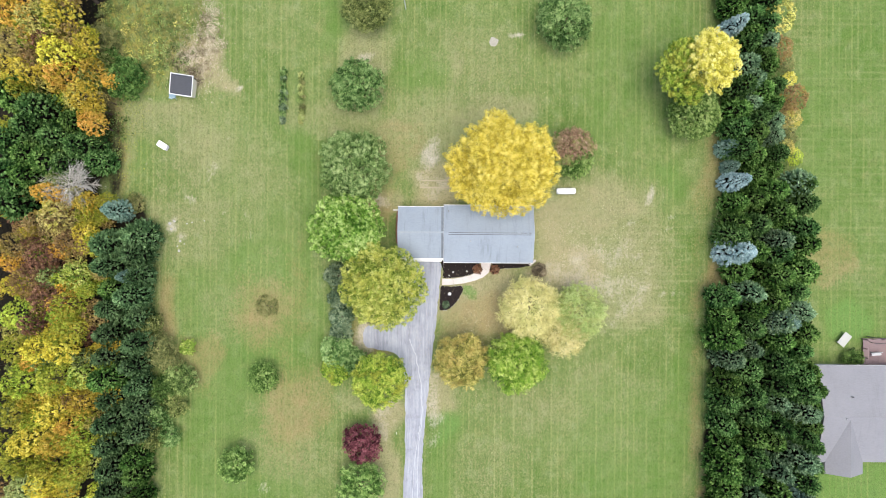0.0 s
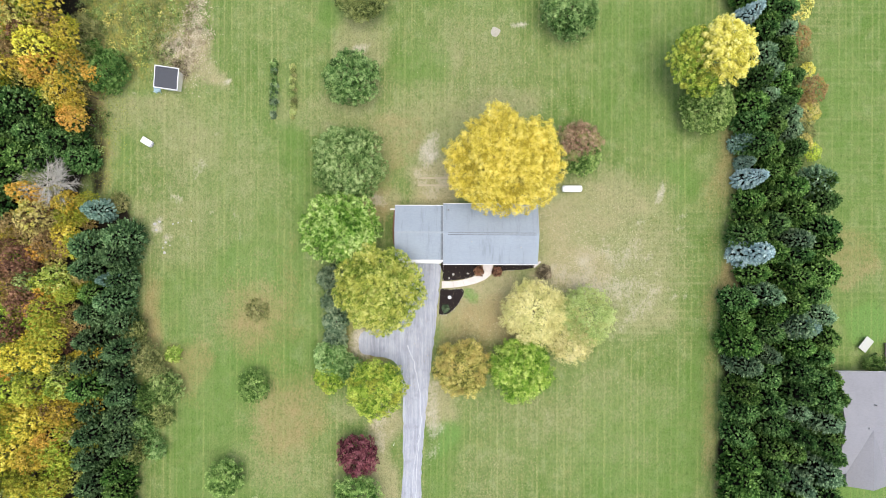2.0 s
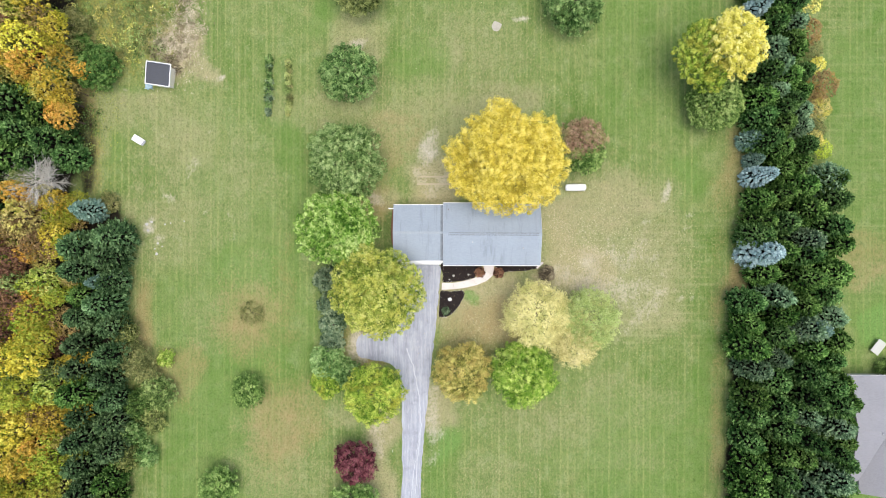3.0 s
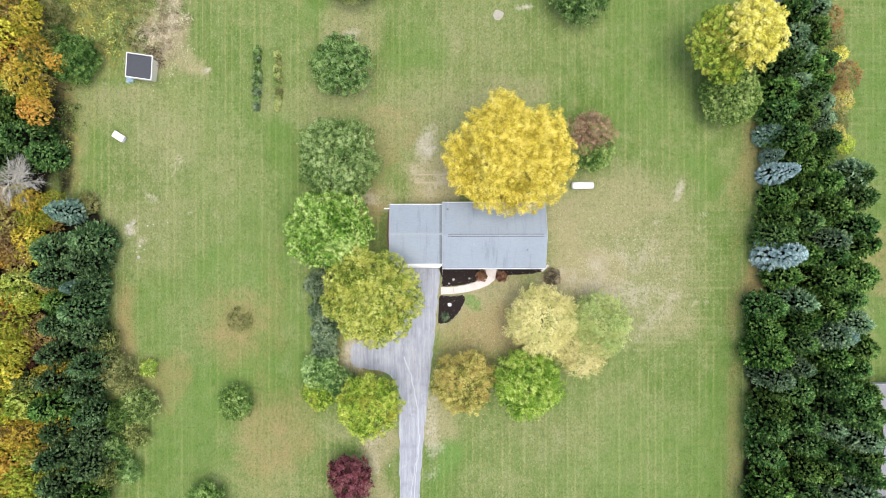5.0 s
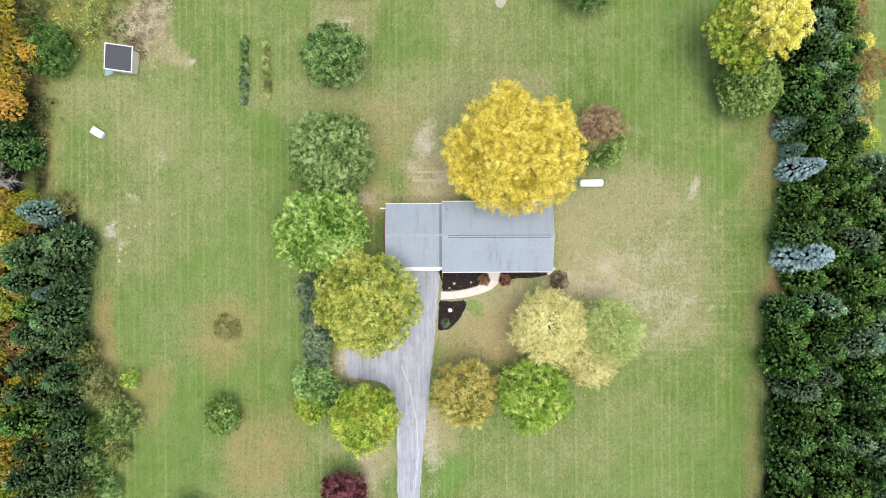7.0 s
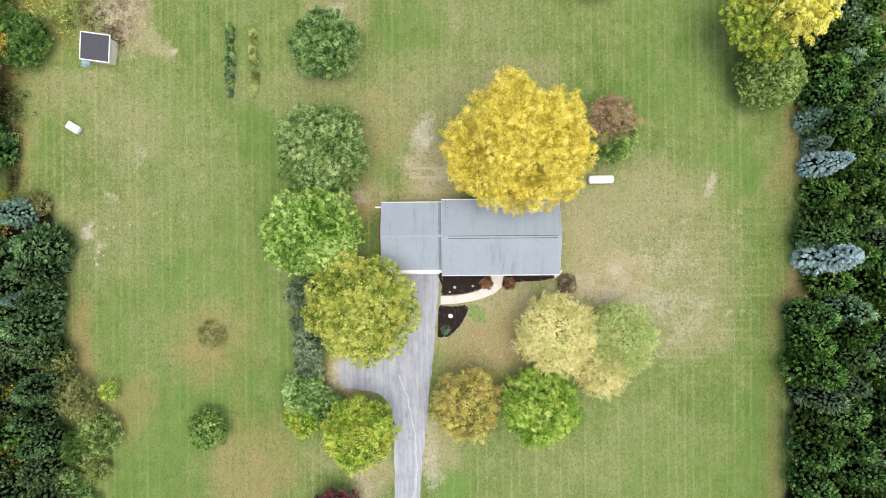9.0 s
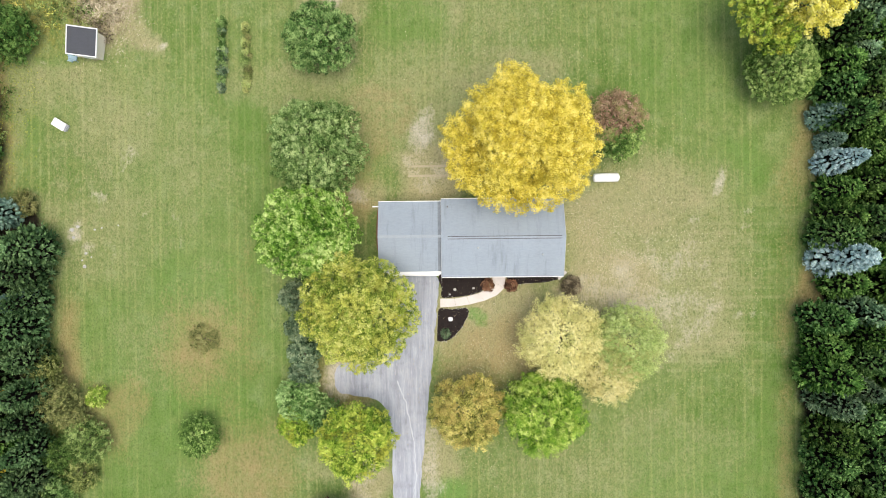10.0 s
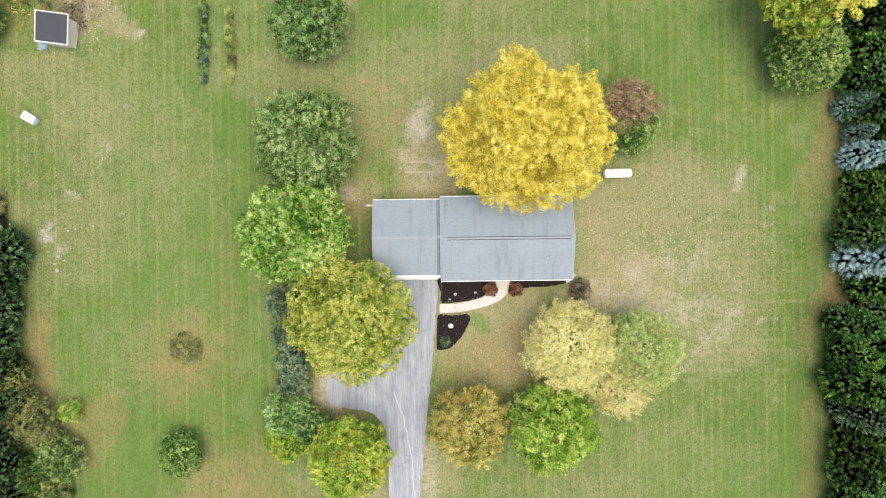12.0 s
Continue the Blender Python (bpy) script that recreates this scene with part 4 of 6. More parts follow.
house = tagged(empty("house", 7.0, 11.7), "single-storey ranch house with a grey shingle roof", "house")
HX0, HX1, HY0, HY1 = -6.7, 6.75, -4.3, 4.3
gable_roof(house, HX0, HX1, HY0, HY1, 2.75, 4.2, ROOF)
gable_walls(house, HX0 + 0.35, HX1 - 0.35, HY0 + 0.55, HY1 - 0.55, 2.66, 3.95, SIDING,
            [("front", -3.9, 2.0, 0.9, 2.1), ("front", -0.55, 1.0, 0.0, 2.1), ("front", 2.6, 2.0, 0.9, 2.1), ("front", 5.0, 1.3, 1.0, 2.1),
             ("back", -4.5, 1.4, 1.0, 2.1), ("back", -1.0, 1.9, 0.0, 2.1), ("back", 3.5, 1.4, 1.0, 2.1)])
for wx, ww, z0, z1 in ((-3.9, 2.0, 0.9, 2.1), (2.6, 2.0, 0.9, 2.1), (5.0, 1.3, 1.0, 2.1)):
    window_in(house, wx, ww, z0, z1, HY0 + 0.55, HY0 + 0.75)
for wx, ww, z0, z1 in ((-4.5, 1.4, 1.0, 2.1), (-1.0, 1.9, 0.0, 2.1), (3.5, 1.4, 1.0, 2.1)):
    window_in(house, wx, ww, z0, z1, HY1 - 0.75, HY1 - 0.55)
fd = part("front_door", box(-1.04, -0.06, HY0 + 0.6, HY0 + 0.65, 0.02, 2.08, 0.005), plain("red_door", (0.25, 0.05, 0.04)), house, "dark red entrance door")
part("door_handle", rod((-0.2, HY0 + 0.6, 1.0), (-0.2, HY0 + 0.53, 1.0), 0.03), GREYMETAL, fd)
gutter(house, HX0, HX1, HY0, 2.73, -1)
gutter(house, HX0, HX1, HY1, 2.73, 1)
for sx in (HX0, HX1):
    for s in (-1, 1):
        bm = bmesh.new()
        e = 0.03 if sx > 0 else -0.03
        q = [(HY0 if s < 0 else HY1, 2.765), (0, 4.215), (0, 4.0), (HY0 if s < 0 else HY1, 2.55)]
        a = [bm.verts.new((sx, y, z)) for y, z in q]
        b = [bm.verts.new((sx + e, y, z)) for y, z in q]
        bm.faces.new(a)
        bm.faces.new(b[::-1])
        for i in range(4):
            j = (i + 1) % 4
            bm.faces.new((a[i], b[i], b[j], a[j]))
        part("barge_board", bm, TRIMGREY, house)
# the ridge vent: a low cap with a dark slot along either side
vent = part("ridge_vent", prism([(HX0 + 0.7, -0.09), (HX1 - 0.35, -0.09), (HX1 - 0.35, 0.09), (HX0 + 0.7, 0.09)], 4.19, 4.26), ROOF, house, "shingled ridge vent cap")
for s in (-1, 1):
    part("vent_slot", box(HX0 + 0.7, HX1 - 0.4, s * 0.135 - 0.035, s * 0.135 + 0.035, 4.1, 4.185), DARK, house, "dark slot beside the ridge vent")


def tilted_strip(x0, x1, y0, y1, z, t):
    bm = box(x0, x1, y0, y1, z, z + t)
    for v in bm.verts:
        v.co.z += (v.co.y - y1) * 0.12
    return bm


def stack(parent, x, y, z0, z1, r, mat):
    p = part("vent_pipe", rod((x, y, z0), (x, y, z1), r, sides=12), mat, parent)
    part("flashing", rod((x, y, z0 + 0.1), (x, y, z0 + 0.3), r * 2.2, r * 1.2, 12), GREYMETAL, p)
    return p


stack(house, -6.0, 3.4, 2.95, 3.45, 0.06, DARK)
stack(house, -2.7, -1.1, 3.75, 4.1, 0.05, GREYMETAL)
stack(house, 4.3, -1.9, 3.5, 3.85, 0.05, GREYMETAL)
# the garage wing
GX0, GX1, GY0, GY1 = -13.6, -6.7, -3.68, 4.05
gable_roof(house, GX0, GX1 - 0.003, GY0, GY1, 2.62, 3.92, ROOF)
gable_walls(house, GX0 + 0.3, GX1 + 0.349, GY0 + 0.35, GY1 - 0.35, 2.53, 3.6, SIDING, [("front", -10.0, 4.9, 0.0, 2.15), ("back", -10.2, 1.2, 1.0, 2.0)])
window_in(house, -10.2, 1.2, 1.0, 2.0, GY1 - 0.55, GY1 - 0.35)
door = part("garage_door", box(-12.45, -7.55, GY0 + 0.42, GY0 + 0.47, 0.05, 2.15), WHITE, house, "white panelled double garage door")
for k in range(4):
    for j in range(8):
        part("panel", box(-12.4 + j * 0.61, -11.86 + j * 0.61, GY0 + 0.4, GY0 + 0.43, 0.1 + k * 0.52, 0.52 + k * 0.52, 0.01), WHITE, door)
gutter(house, GX0, GX1, GY0, 2.6, -1)
gutter(house, GX0, GX1, GY1, 2.6, 1)
canopy = part("door_canopy", tilted_strip(-12.6, -6.75, GY0 - 0.33, GY0 - 0.095, 2.42, 0.04), WHITE, house, "white metal canopy strip over the garage door")
spout = part("downspout", box(GX0 - 0.75, GX0 - 0.02, GY1 - 0.55, GY1 - 0.42, 2.1, 2.2), WHITE, house, "white downspout arm")
part("spout_drop", box(GX0 - 0.02, GX0 + 0.08, GY1 - 0.55, GY1 - 0.42, 0.05, 2.5), WHITE, spout)
# the garage ridge cap, and a dark strip where the wing meets the main wall
for k in range(23):
    part("ridge_cap", box(GX0 + 0.02 + k * 0.3, GX0 + 0.30 + k * 0.3, (GY0 + GY1) / 2 - 0.15, (GY0 + GY1) / 2 + 0.15, 3.9, 3.93, 0.006), CAPS, house)
for ya in (GY0, GY1):
    bm = bmesh.new()
    yr = (GY0 + GY1) / 2
    hi = [bm.verts.new(p) for p in ((GX1 - 0.38, ya, 2.626), (GX1 - 0.006, ya, 2.626), (GX1 - 0.006, yr, 3.926), (GX1 - 0.38, yr, 3.926))]
    lo = [bm.verts.new((v.co.x, v.co.y, v.co.z - 0.012)) for v in hi]
    bm.faces.new(hi)
    bm.faces.new(lo[::-1])
    for i in range(4):
        j = (i + 1) % 4
        bm.faces.new((lo[i], lo[j], hi[j], hi[i]))
    part("flashing", bm, ROOFSTRIP, house, "dark grey strip along the garage roof's inner edge")
bm = box(-0.62, 0.62, -0.16, 0.16, 0, 0.08, 0.02)
bmesh.ops.transform(bm, matrix=pose(14.1, 7.35, 0, 0, 0, 42), verts=bm.verts)
tagged(part("splash_block", bm, PATHCRETE), "pale concrete splash block at the house corner", "splash block")
# side strip of bark chips
tagged(part("bark_strip", prism(rounded([(-6.87, 15.52), (-7.14, 13.23), (-7.11, 10.82), (-6.82, 10.09), (-6.21, 10.81), (-6.16, 15.02)], 4), -0.05, 0.04), REDWOOD), "strip of red-brown bark chips by the garage", "flower bed", kind="structure")

# ---- walk and beds ----
def slabs(name, left, right, z, material, parent):
    for i in range(len(left) - 1):
        a, b, c, d = (Vector(p) for p in (left[i], left[i + 1], right[i + 1], right[i]))
        m = (a + b + c + d) / 4
        q = [m + (p - m) * 0.985 for p in (a, b, c, d)]
        part("slab", prism([(p.x, p.y) for p in q], -0.05, z), material, parent)


walkway = tagged(empty("front_walk", 3.85, 5.26), "curved pale concrete walk to the front door", "walk", kind="structure")
ox, oy = 3.85, 5.26
upper = [(0.10, 4.82), (1.73, 4.80), (3.12, 5.03), (4.45, 5.37), (5.54, 5.90), (6.09, 6.74), (6.11, 7.64)]
lower = [(0.09, 3.80), (1.90, 3.90), (3.53, 4.12), (5.16, 4.52), (6.56, 5.11), (7.47, 5.94), (7.67, 7.62)]
slabs("slab", [(x - ox, y - oy) for x, y in upper], [(x - ox, y - oy) for x, y in lower], 0.06, PATHCRETE, walkway)
beds = (
    ("black mulch bed along the house front", [(0.32, 7.83), (0.30, 5.91), (0.35, 4.94), (2.34, 4.98), (4.15, 5.38), (5.18, 5.85), (5.55, 6.75), (5.56, 7.77)]),
    ("narrow black mulch bed under the windows", [(7.98, 7.74), (7.91, 7.02), (8.38, 6.41), (10.49, 6.50), (12.60, 6.66), (13.75, 7.07), (14.00, 7.67)]),
    ("pointed black mulch bed beside the driveway", [(-0.03, 3.62), (1.42, 3.60), (2.98, 3.70), (3.34, 3.09), (2.72, 1.78), (1.74, 0.58), (0.77, -0.07), (-0.08, -0.06), (-0.31, 0.37), (-0.17, 1.99)]),
)
for text, pts in beds:
    pts = [(x + random.uniform(-0.06, 0.06), y + random.uniform(-0.06, 0.06)) for x, y in rounded(pts, 4)]
    bed = tagged(part("mulch_bed", prism(pts, -0.05, 0.07), MULCH), text, "flower bed", kind="structure")

# ---- yard things ----
def capsule(length, r, m, seg=20):
    """A cylinder with domed ends along x."""
    bm = bmesh.new()
    bmesh.ops.create_uvsphere(bm, u_segments=seg, v_segments=12, radius=r, matrix=Matrix.Rotation(math.pi / 2, 4, "Y"))
    for v in bm.verts:
        k = 0.55
        v.co.x = v.co.x * k + (1 if v.co.x > 0.0001 else -1 if v.co.x < -0.0001 else 0) * (length / 2 - r * k)
    bmesh.ops.transform(bm, matrix=m, verts=bm.verts)
    for f in bm.faces:
        f.smooth = True
    return bm


tank = tagged(empty("propane_tank", 19.04, 18.42, 0, 1.0), "white steel propane tank on concrete feet", "gas tank")
part("vessel", capsule(3.0, 0.5, Matrix.Translation((0, 0, 0.78))), TANKPAINT, tank)
part("lid", rod((0.1, 0, 1.24), (0.1, 0, 1.42), 0.22, 0.17, 14), TANKPAINT, tank, "domed valve cover")
for sx in (-0.9, 0.9):
    part("foot", box(sx - 0.12, sx + 0.12, -0.35, 0.35, 0, 0.34, 0.02), CONCRETE, tank)

shed = tagged(empty("garden_shed", -39.57, 34.00, 0, -8.2), "small garden shed with dark roof and white trim", "shed")
sw, sd = 2.95, 2.6
for ya, yb in ((-sd / 2, -sd / 2 + 0.1), (sd / 2 - 0.1, sd / 2)):
    part("wall", box(-sw / 2, sw / 2, ya, yb, 0, 1.72 + (0.5 if ya > 0 else 0.0)), SHEDWALL, shed)
for xa, xb in ((-sw / 2, -sw / 2 + 0.1), (sw / 2 - 0.1, sw / 2)):
    bm = bmesh.new()
    prof = [(-sd / 2 + 0.1, 0), (sd / 2 - 0.1, 0), (sd / 2 - 0.1, 2.24), (-sd / 2 + 0.1, 1.78)]
    a = [bm.verts.new((xa, y, z)) for y, z in prof]
    b = [bm.verts.new((xb, y, z)) for y, z in prof]
    bm.faces.new(a)
    bm.faces.new(b[::-1])
    for i in range(4):
        j = (i + 1) % 4
        bm.faces.new((a[i], b[i], b[j], a[j]))
    part("wall", bm, SHEDWALL, shed)


def tilted(x0, x1, y0, y1, z, t, slope):
    bm = box(x0, x1, y0, y1, z, z + t)
    for v in bm.verts:
        v.co.z += v.co.y * slope
    return bm


part("roof", tilted(-1.64, 1.64, -1.44, 1.44, 2.03, 0.08, 0.175), ROOF3, shed, "dark shingle roof")
for q in ((-1.75, -1.645, -1.55, 1.55), (1.645, 1.75, -1.55, 1.55), (-1.643, 1.643, -1.55, -1.445), (-1.643, 1.643, 1.445, 1.55)):
    part("trim", tilted(*q, 1.97, 0.17, 0.175), WHITE, shed, "white edge trim")
sdoor = part("door", box(-0.55, 0.55, -sd / 2 - 0.04, -sd / 2 - 0.003, 0.05, 1.66, 0.01), WHITE, shed, "white plank door")
part("door_handle", box(0.38, 0.44, -sd / 2 - 0.08, -sd / 2 - 0.045, 0.95, 1.1), DARK, sdoor)

bm = bmesh.new()
bmesh.ops.create_grid(bm, x_segments=12, y_segments=9, size=0.5)
for v in bm.verts:
    q = v.co.copy()
    v.co = Vector((q.x * 1.2 + 0.3 * noise.noise(q * 3.1), q.y * 0.75 + 0.3 * noise.noise(q * 2.7 + Vector((5, 0, 0))), 0.16 + 0.22 * noise.noise(q * 4.0 + Vector((0, 9, 0)))))
rim = bmesh.ops.extrude_edge_only(bm, edges=[e for e in bm.edges if e.is_boundary])["geom"]
for v in rim:
    if isinstance(v, bmesh.types.BMVert):
        v.co.z = 0.0
bmesh.ops.transform(bm, matrix=pose(-41.7, 32.75, 0, 0, 0, -8), verts=bm.verts)
tagged(part("tarpaulin", bm, BLUETARP), "crumpled pale blue tarpaulin beside the shed", "tarpaulin")
for i, (a, b) in enumerate((((-39.14, 35.42), (-37.59, 34.92)), ((-38.90, 35.78), (-37.82, 35.40)))):
    bm = rod((*a, 0.12), (*b, 0.06), 0.09, 0.07, 7)
    tagged(part("log", bm, BARK), "dark log lying beside the shed", "log", "logs by the shed")

boat = tagged(empty("storage_box", -43.06, 25.05, 0, -32), "white plastic deck box lying on the lawn", "storage box")
part("body", box(-0.85, 0.85, -0.42, 0.42, 0, 0.5, 0.1), WHITE, boat)
part("lid", box(-0.9, 0.7, -0.46, 0.46, 0.5, 0.6, 0.05), WHITE, boat)
part("end_cap", box(0.72, 0.95, -0.4, 0.4, 0.5, 0.56, 0.03), GREYMETAL, boat, "grey end flap")

ring = [(7.85 + (0.7 + 0.25 * noise.noise((math.cos(a), math.sin(a), 2.0))) * math.cos(a), 41.5 + (0.7 + 0.25 * noise.noise((math.sin(a), math.cos(a), 5.0))) * math.sin(a)) for a in (k * math.pi / 16 for k in range(32))]
tagged(part("sand_patch", prism(ring, -0.05, 0.03), SAND), "round pale sand patch in the back lawn", "sand patch", kind="structure")
pole = tagged(empty("white_pole", -5.80, 46.52), "tall white pole standing in the back lawn", "pole")
part("shaft", rod((0, 0, 0), (0, 0, 4.5), 0.1, 0.08, 10), WHITE, pole)
part("cap", rod((0, 0, 4.5), (0, 0, 4.6), 0.12, 0.05, 10), WHITE, pole)
stake = tagged(empty("marker_stake", -6.80, -19.01), "thin white marker stake beside the driveway", "stake")
part("shaft", rod((0, 0, 0), (0, 0, 1.2), 0.035, 0.03, 8), WHITE, stake)
part("reflector", rod((0, -0.03, 1.0), (0, -0.05, 1.0), 0.05, None, 10), GREYMETAL, stake)


def rock(x, y, r, mat=None, seed=1):
    rng = random.Random(seed)
    bm = bmesh.new()
    bmesh.ops.create_icosphere(bm, subdivisions=2, radius=r)
    for v in bm.verts:
        k = 1 + 0.35 * noise.noise(v.co * (1.4 / r) + Vector((seed, 0, 0)))
        v.co = Vector((v.co.x * k * 1.15, v.co.y * k, v.co.z * k * 0.62 + r * 0.35))
    bmesh.ops.transform(bm, matrix=pose(x, y, 0, 0, 0, rng.uniform(0, 180)), verts=bm.verts)
    return part("stone", bm, mat or STONE)


for i, (x, y, r) in enumerate(((-40.64, 8.88, 0.28), (-42.06, 13.07, 0.3), (-41.36, 13.43, 0.25), (-39.44, 13.09, 0.16), (-38.65, 13.27, 0.14), (-36.73, 13.54, 0.13), (-41.88, 12.20, 0.25),
                               (-40.47, 10.37, 0.2), (-40.91, 9.58, 0.14), (-39.86, 9.94, 0.12))):
    tagged(rock(x, y, r * 0.72, None, i), "pale field stone lying in the grass", "stone", "stones in the west lawn")
for i, (x, y, r) in enumerate(((1.28, 2.46, 0.25), (1.80, 5.83, 0.17), (3.92, 5.98, 0.14), (1.20, 5.29, 0.12))):
    tagged(rock(x, y, r, WHITE if i == 0 else STONE, 20 + i), "white stone set in the mulch" if i == 0 else "pale stone set in the mulch", "stone", "stones in the mulch")
for i, (a, b) in enumerate((((-3.08, 19.99), (1.01, 20.00)), ((-3.46, 18.91), (1.24, 18.91)))):
    bm = box(min(a[0], b[0]), max(a[0], b[0]), a[1] - 0.12, a[1] + 0.12, 0, 0.05, 0.01)
    tagged(part("landscape_timber", bm, TIMBER), "weathered timber step edge behind the house", "timber", "timber steps")

# ---- the neighbour's house ----
nb = tagged(empty("neighbour_house", 66.0, -14.95), "neighbour house with a pale grey hipped and gabled roof", "house")
gable_roof(nb, -9.5, 16, -7.25, 7.25, 3.0, 4.75, ROOF2)
gable_walls(nb, -9.1, 15.6, -6.9, 6.9, 2.88, 4.5, SIDING2, [("front", 4.0, 2.0, 0.9, 2.1), ("back", 2.0, 2.4, 0.0, 2.1)])
window_in(nb, 4.0, 2.0, 0.9, 2.1, -6.9, -6.7)
window_in(nb, 2.0, 2.4, 0.0, 2.1, 6.7, 6.9)
# a front wing with its own ridge along y
WX0, WX1, WXR, WY0, WYR = -8.3, -2.6, -5.5, -9.0, -0.56
def wing(xa):
    b = bmesh.new()
    q = [(xa, WY0, 3.02), (WXR, WY0, 4.66), (WXR, WYR, 4.66), (xa, -7.25, 3.02)]
    hi = [b.verts.new(p) for p in q]
    lo = [b.verts.new((x, y, z - 0.15)) for x, y, z in q]
    b.faces.new(hi)
    b.faces.new(lo[::-1])
    for i in range(4):
        j = (i + 1) % 4
        b.faces.new((lo[i], lo[j], hi[j], hi[i]))
    return b
part("roof_slope", wing(WX0), ROOF2, nb)
part("roof_slope", wing(WX1), ROOF2, nb)
bm = bmesh.new()
prof = [(WX0 + 0.3, 0), (WX1 - 0.3, 0), (WX1 - 0.3, 2.85), (WXR, 4.45), (WX0 + 0.3, 2.85)]
a = [bm.verts.new((x, WY0 + 0.3, z)) for x, z in prof]
b = [bm.verts.new((x, -6.9, z)) for x, z in prof]
bm.faces.new(a)
for i in range(5):
    j = (i + 1) % 5
    bm.faces.new((a[i], b[i], b[j], a[j]))
part("wall", bm, SIDING2, nb)
gutter(nb, -9.5, 16, 7.25, 2.98, 1, TRIMGREY, "grey gutter along the eave")
stack(nb, -5.0, 2.8, 4.0, 4.5, 0.07, DARK)
stack(nb, -6.2, -0.3, 4.6, 4.85, 0.06, DARK)
part("ridge_cap", box(-9.45, 15.9, -0.09, 0.09, 4.72, 4.77, 0.01), ROOF2, nb)

deck = tagged(empty("wooden_deck", 67.39, -6.30), "low red-brown wooden deck with railing and steps", "deck")
for k in range(24):
    part("board", box(-2.3 + k * 0.2, -2.115 + k * 0.2, -2.0, 2.3, 0.42, 0.46), DECKWOOD, deck)
for x, y in ((-2.2, 2.2), (-0.9, 2.2), (0.6, 2.2), (2.2, 2.2), (-2.2, 0.8), (-2.2, -0.6), (-2.2, -1.9)):
    part("post", box(x - 0.06, x + 0.06, y - 0.06, y + 0.06, 0, 1.45, 0.01), DECKWOOD, deck)
part("rail", box(-2.3, 2.4, 2.13, 2.27, 1.45, 1.5), DECKWOOD, deck)
part("rail", box(-2.27, -2.13, -2.0, 2.126, 1.45, 1.5), DECKWOOD, deck)
grill = tagged(empty("garden_bench", 66.86, -6.30, 0.46, 5), "pale grey bench standing on the deck", "bench")
part("seat", box(-0.75, 0.75, -0.25, 0.25, 0.4, 0.46, 0.02), TRIMGREY, grill)
part("backrest", box(-0.75, 0.75, 0.22, 0.28, 0.46, 0.9, 0.02), TRIMGREY, grill)
for sx in (-0.65, 0.65):
    for sy in (-0.2, 0.2):
        part("leg", box(sx - 0.04, sx + 0.04, sy - 0.04, sy + 0.04, 0, 0.4), TRIMGREY, grill)
arch = tagged(empty("pergola_arch", 67.55, -4.11), "dark metal garden arch beside the deck", "arch")
for k in range(8):
    a0, a1 = math.pi * k / 8, math.pi * (k + 1) / 8
    for s in (-0.4, 0.4):
        part("hoop", rod((-1.6 * math.cos(a0), s, 1.4 + 0.9 * math.sin(a0)), (-1.6 * math.cos(a1), s, 1.4 + 0.9 * math.sin(a1)), 0.05, None, 6), DARK, arch)
for sx in (-1.6, 1.6):
    for s in (-0.4, 0.4):
        part("post", rod((sx, s, 0), (sx, s, 1.4), 0.05, None, 6), DARK, arch)
tbl = tagged(empty("folding_table", 62.07, -4.14, 0, -38), "white folding table standing on the grass", "table")
part("tabletop", box(-0.65, 0.65, -1.05, 1.05, 0.7, 0.75, 0.02), TABLEWHITE, tbl)
for sx in (-0.5, 0.5):
    for sy in (-0.85, 0.85):
        part("leg", rod((sx, sy, 0), (sx, sy, 0.7), 0.025), GREYMETAL, tbl)

# ---- trees that stand alone ----
T = "broadleaf_tree"
broadleaf(T, -12.69, 33.78, 6.0, 3.9, "green", "rounded green tree on the back lawn", base=0.8, seed=11, leaf=0.16)
broadleaf(T, -13.0, 21.50, 8.0, 5.3, "sage", "wide rounded green tree behind the garage", base=1.0, seed=12, leaf=0.16)
broadleaf(T, -14.00, 12.45, 9.0, 5.3, "lime", "light green maple beside the garage", seed=13, soft=0.1, leaf=0.16, clump=0.95,
          lobes=[(0.2, 0.2, 5.2, 2.6, 2.8), (-3.4, 0.3, 5.0, 1.9, 2.0), (-3.9, -2.0, 4.4, 1.4, 1.6), (-2.0, -2.9, 4.8, 1.7, 1.8), (-2.2, 2.7, 5.0, 1.7, 1.9), (0.3, 3.0, 5.2, 1.7, 1.9), (2.8, 2.2, 5.4, 1.9, 2.0),
                 (3.7, -0.2, 5.2, 1.7, 1.9), (0.8, -3.1, 4.8, 1.8, 1.9), (2.7, -2.2, 5.0, 1.7, 1.8), (-0.6, 1.4, 7.4, 1.6, 1.5), (1.6, -0.6, 7.5, 1.6, 1.4), (-1.5, -0.9, 7.2, 1.5, 1.5)])
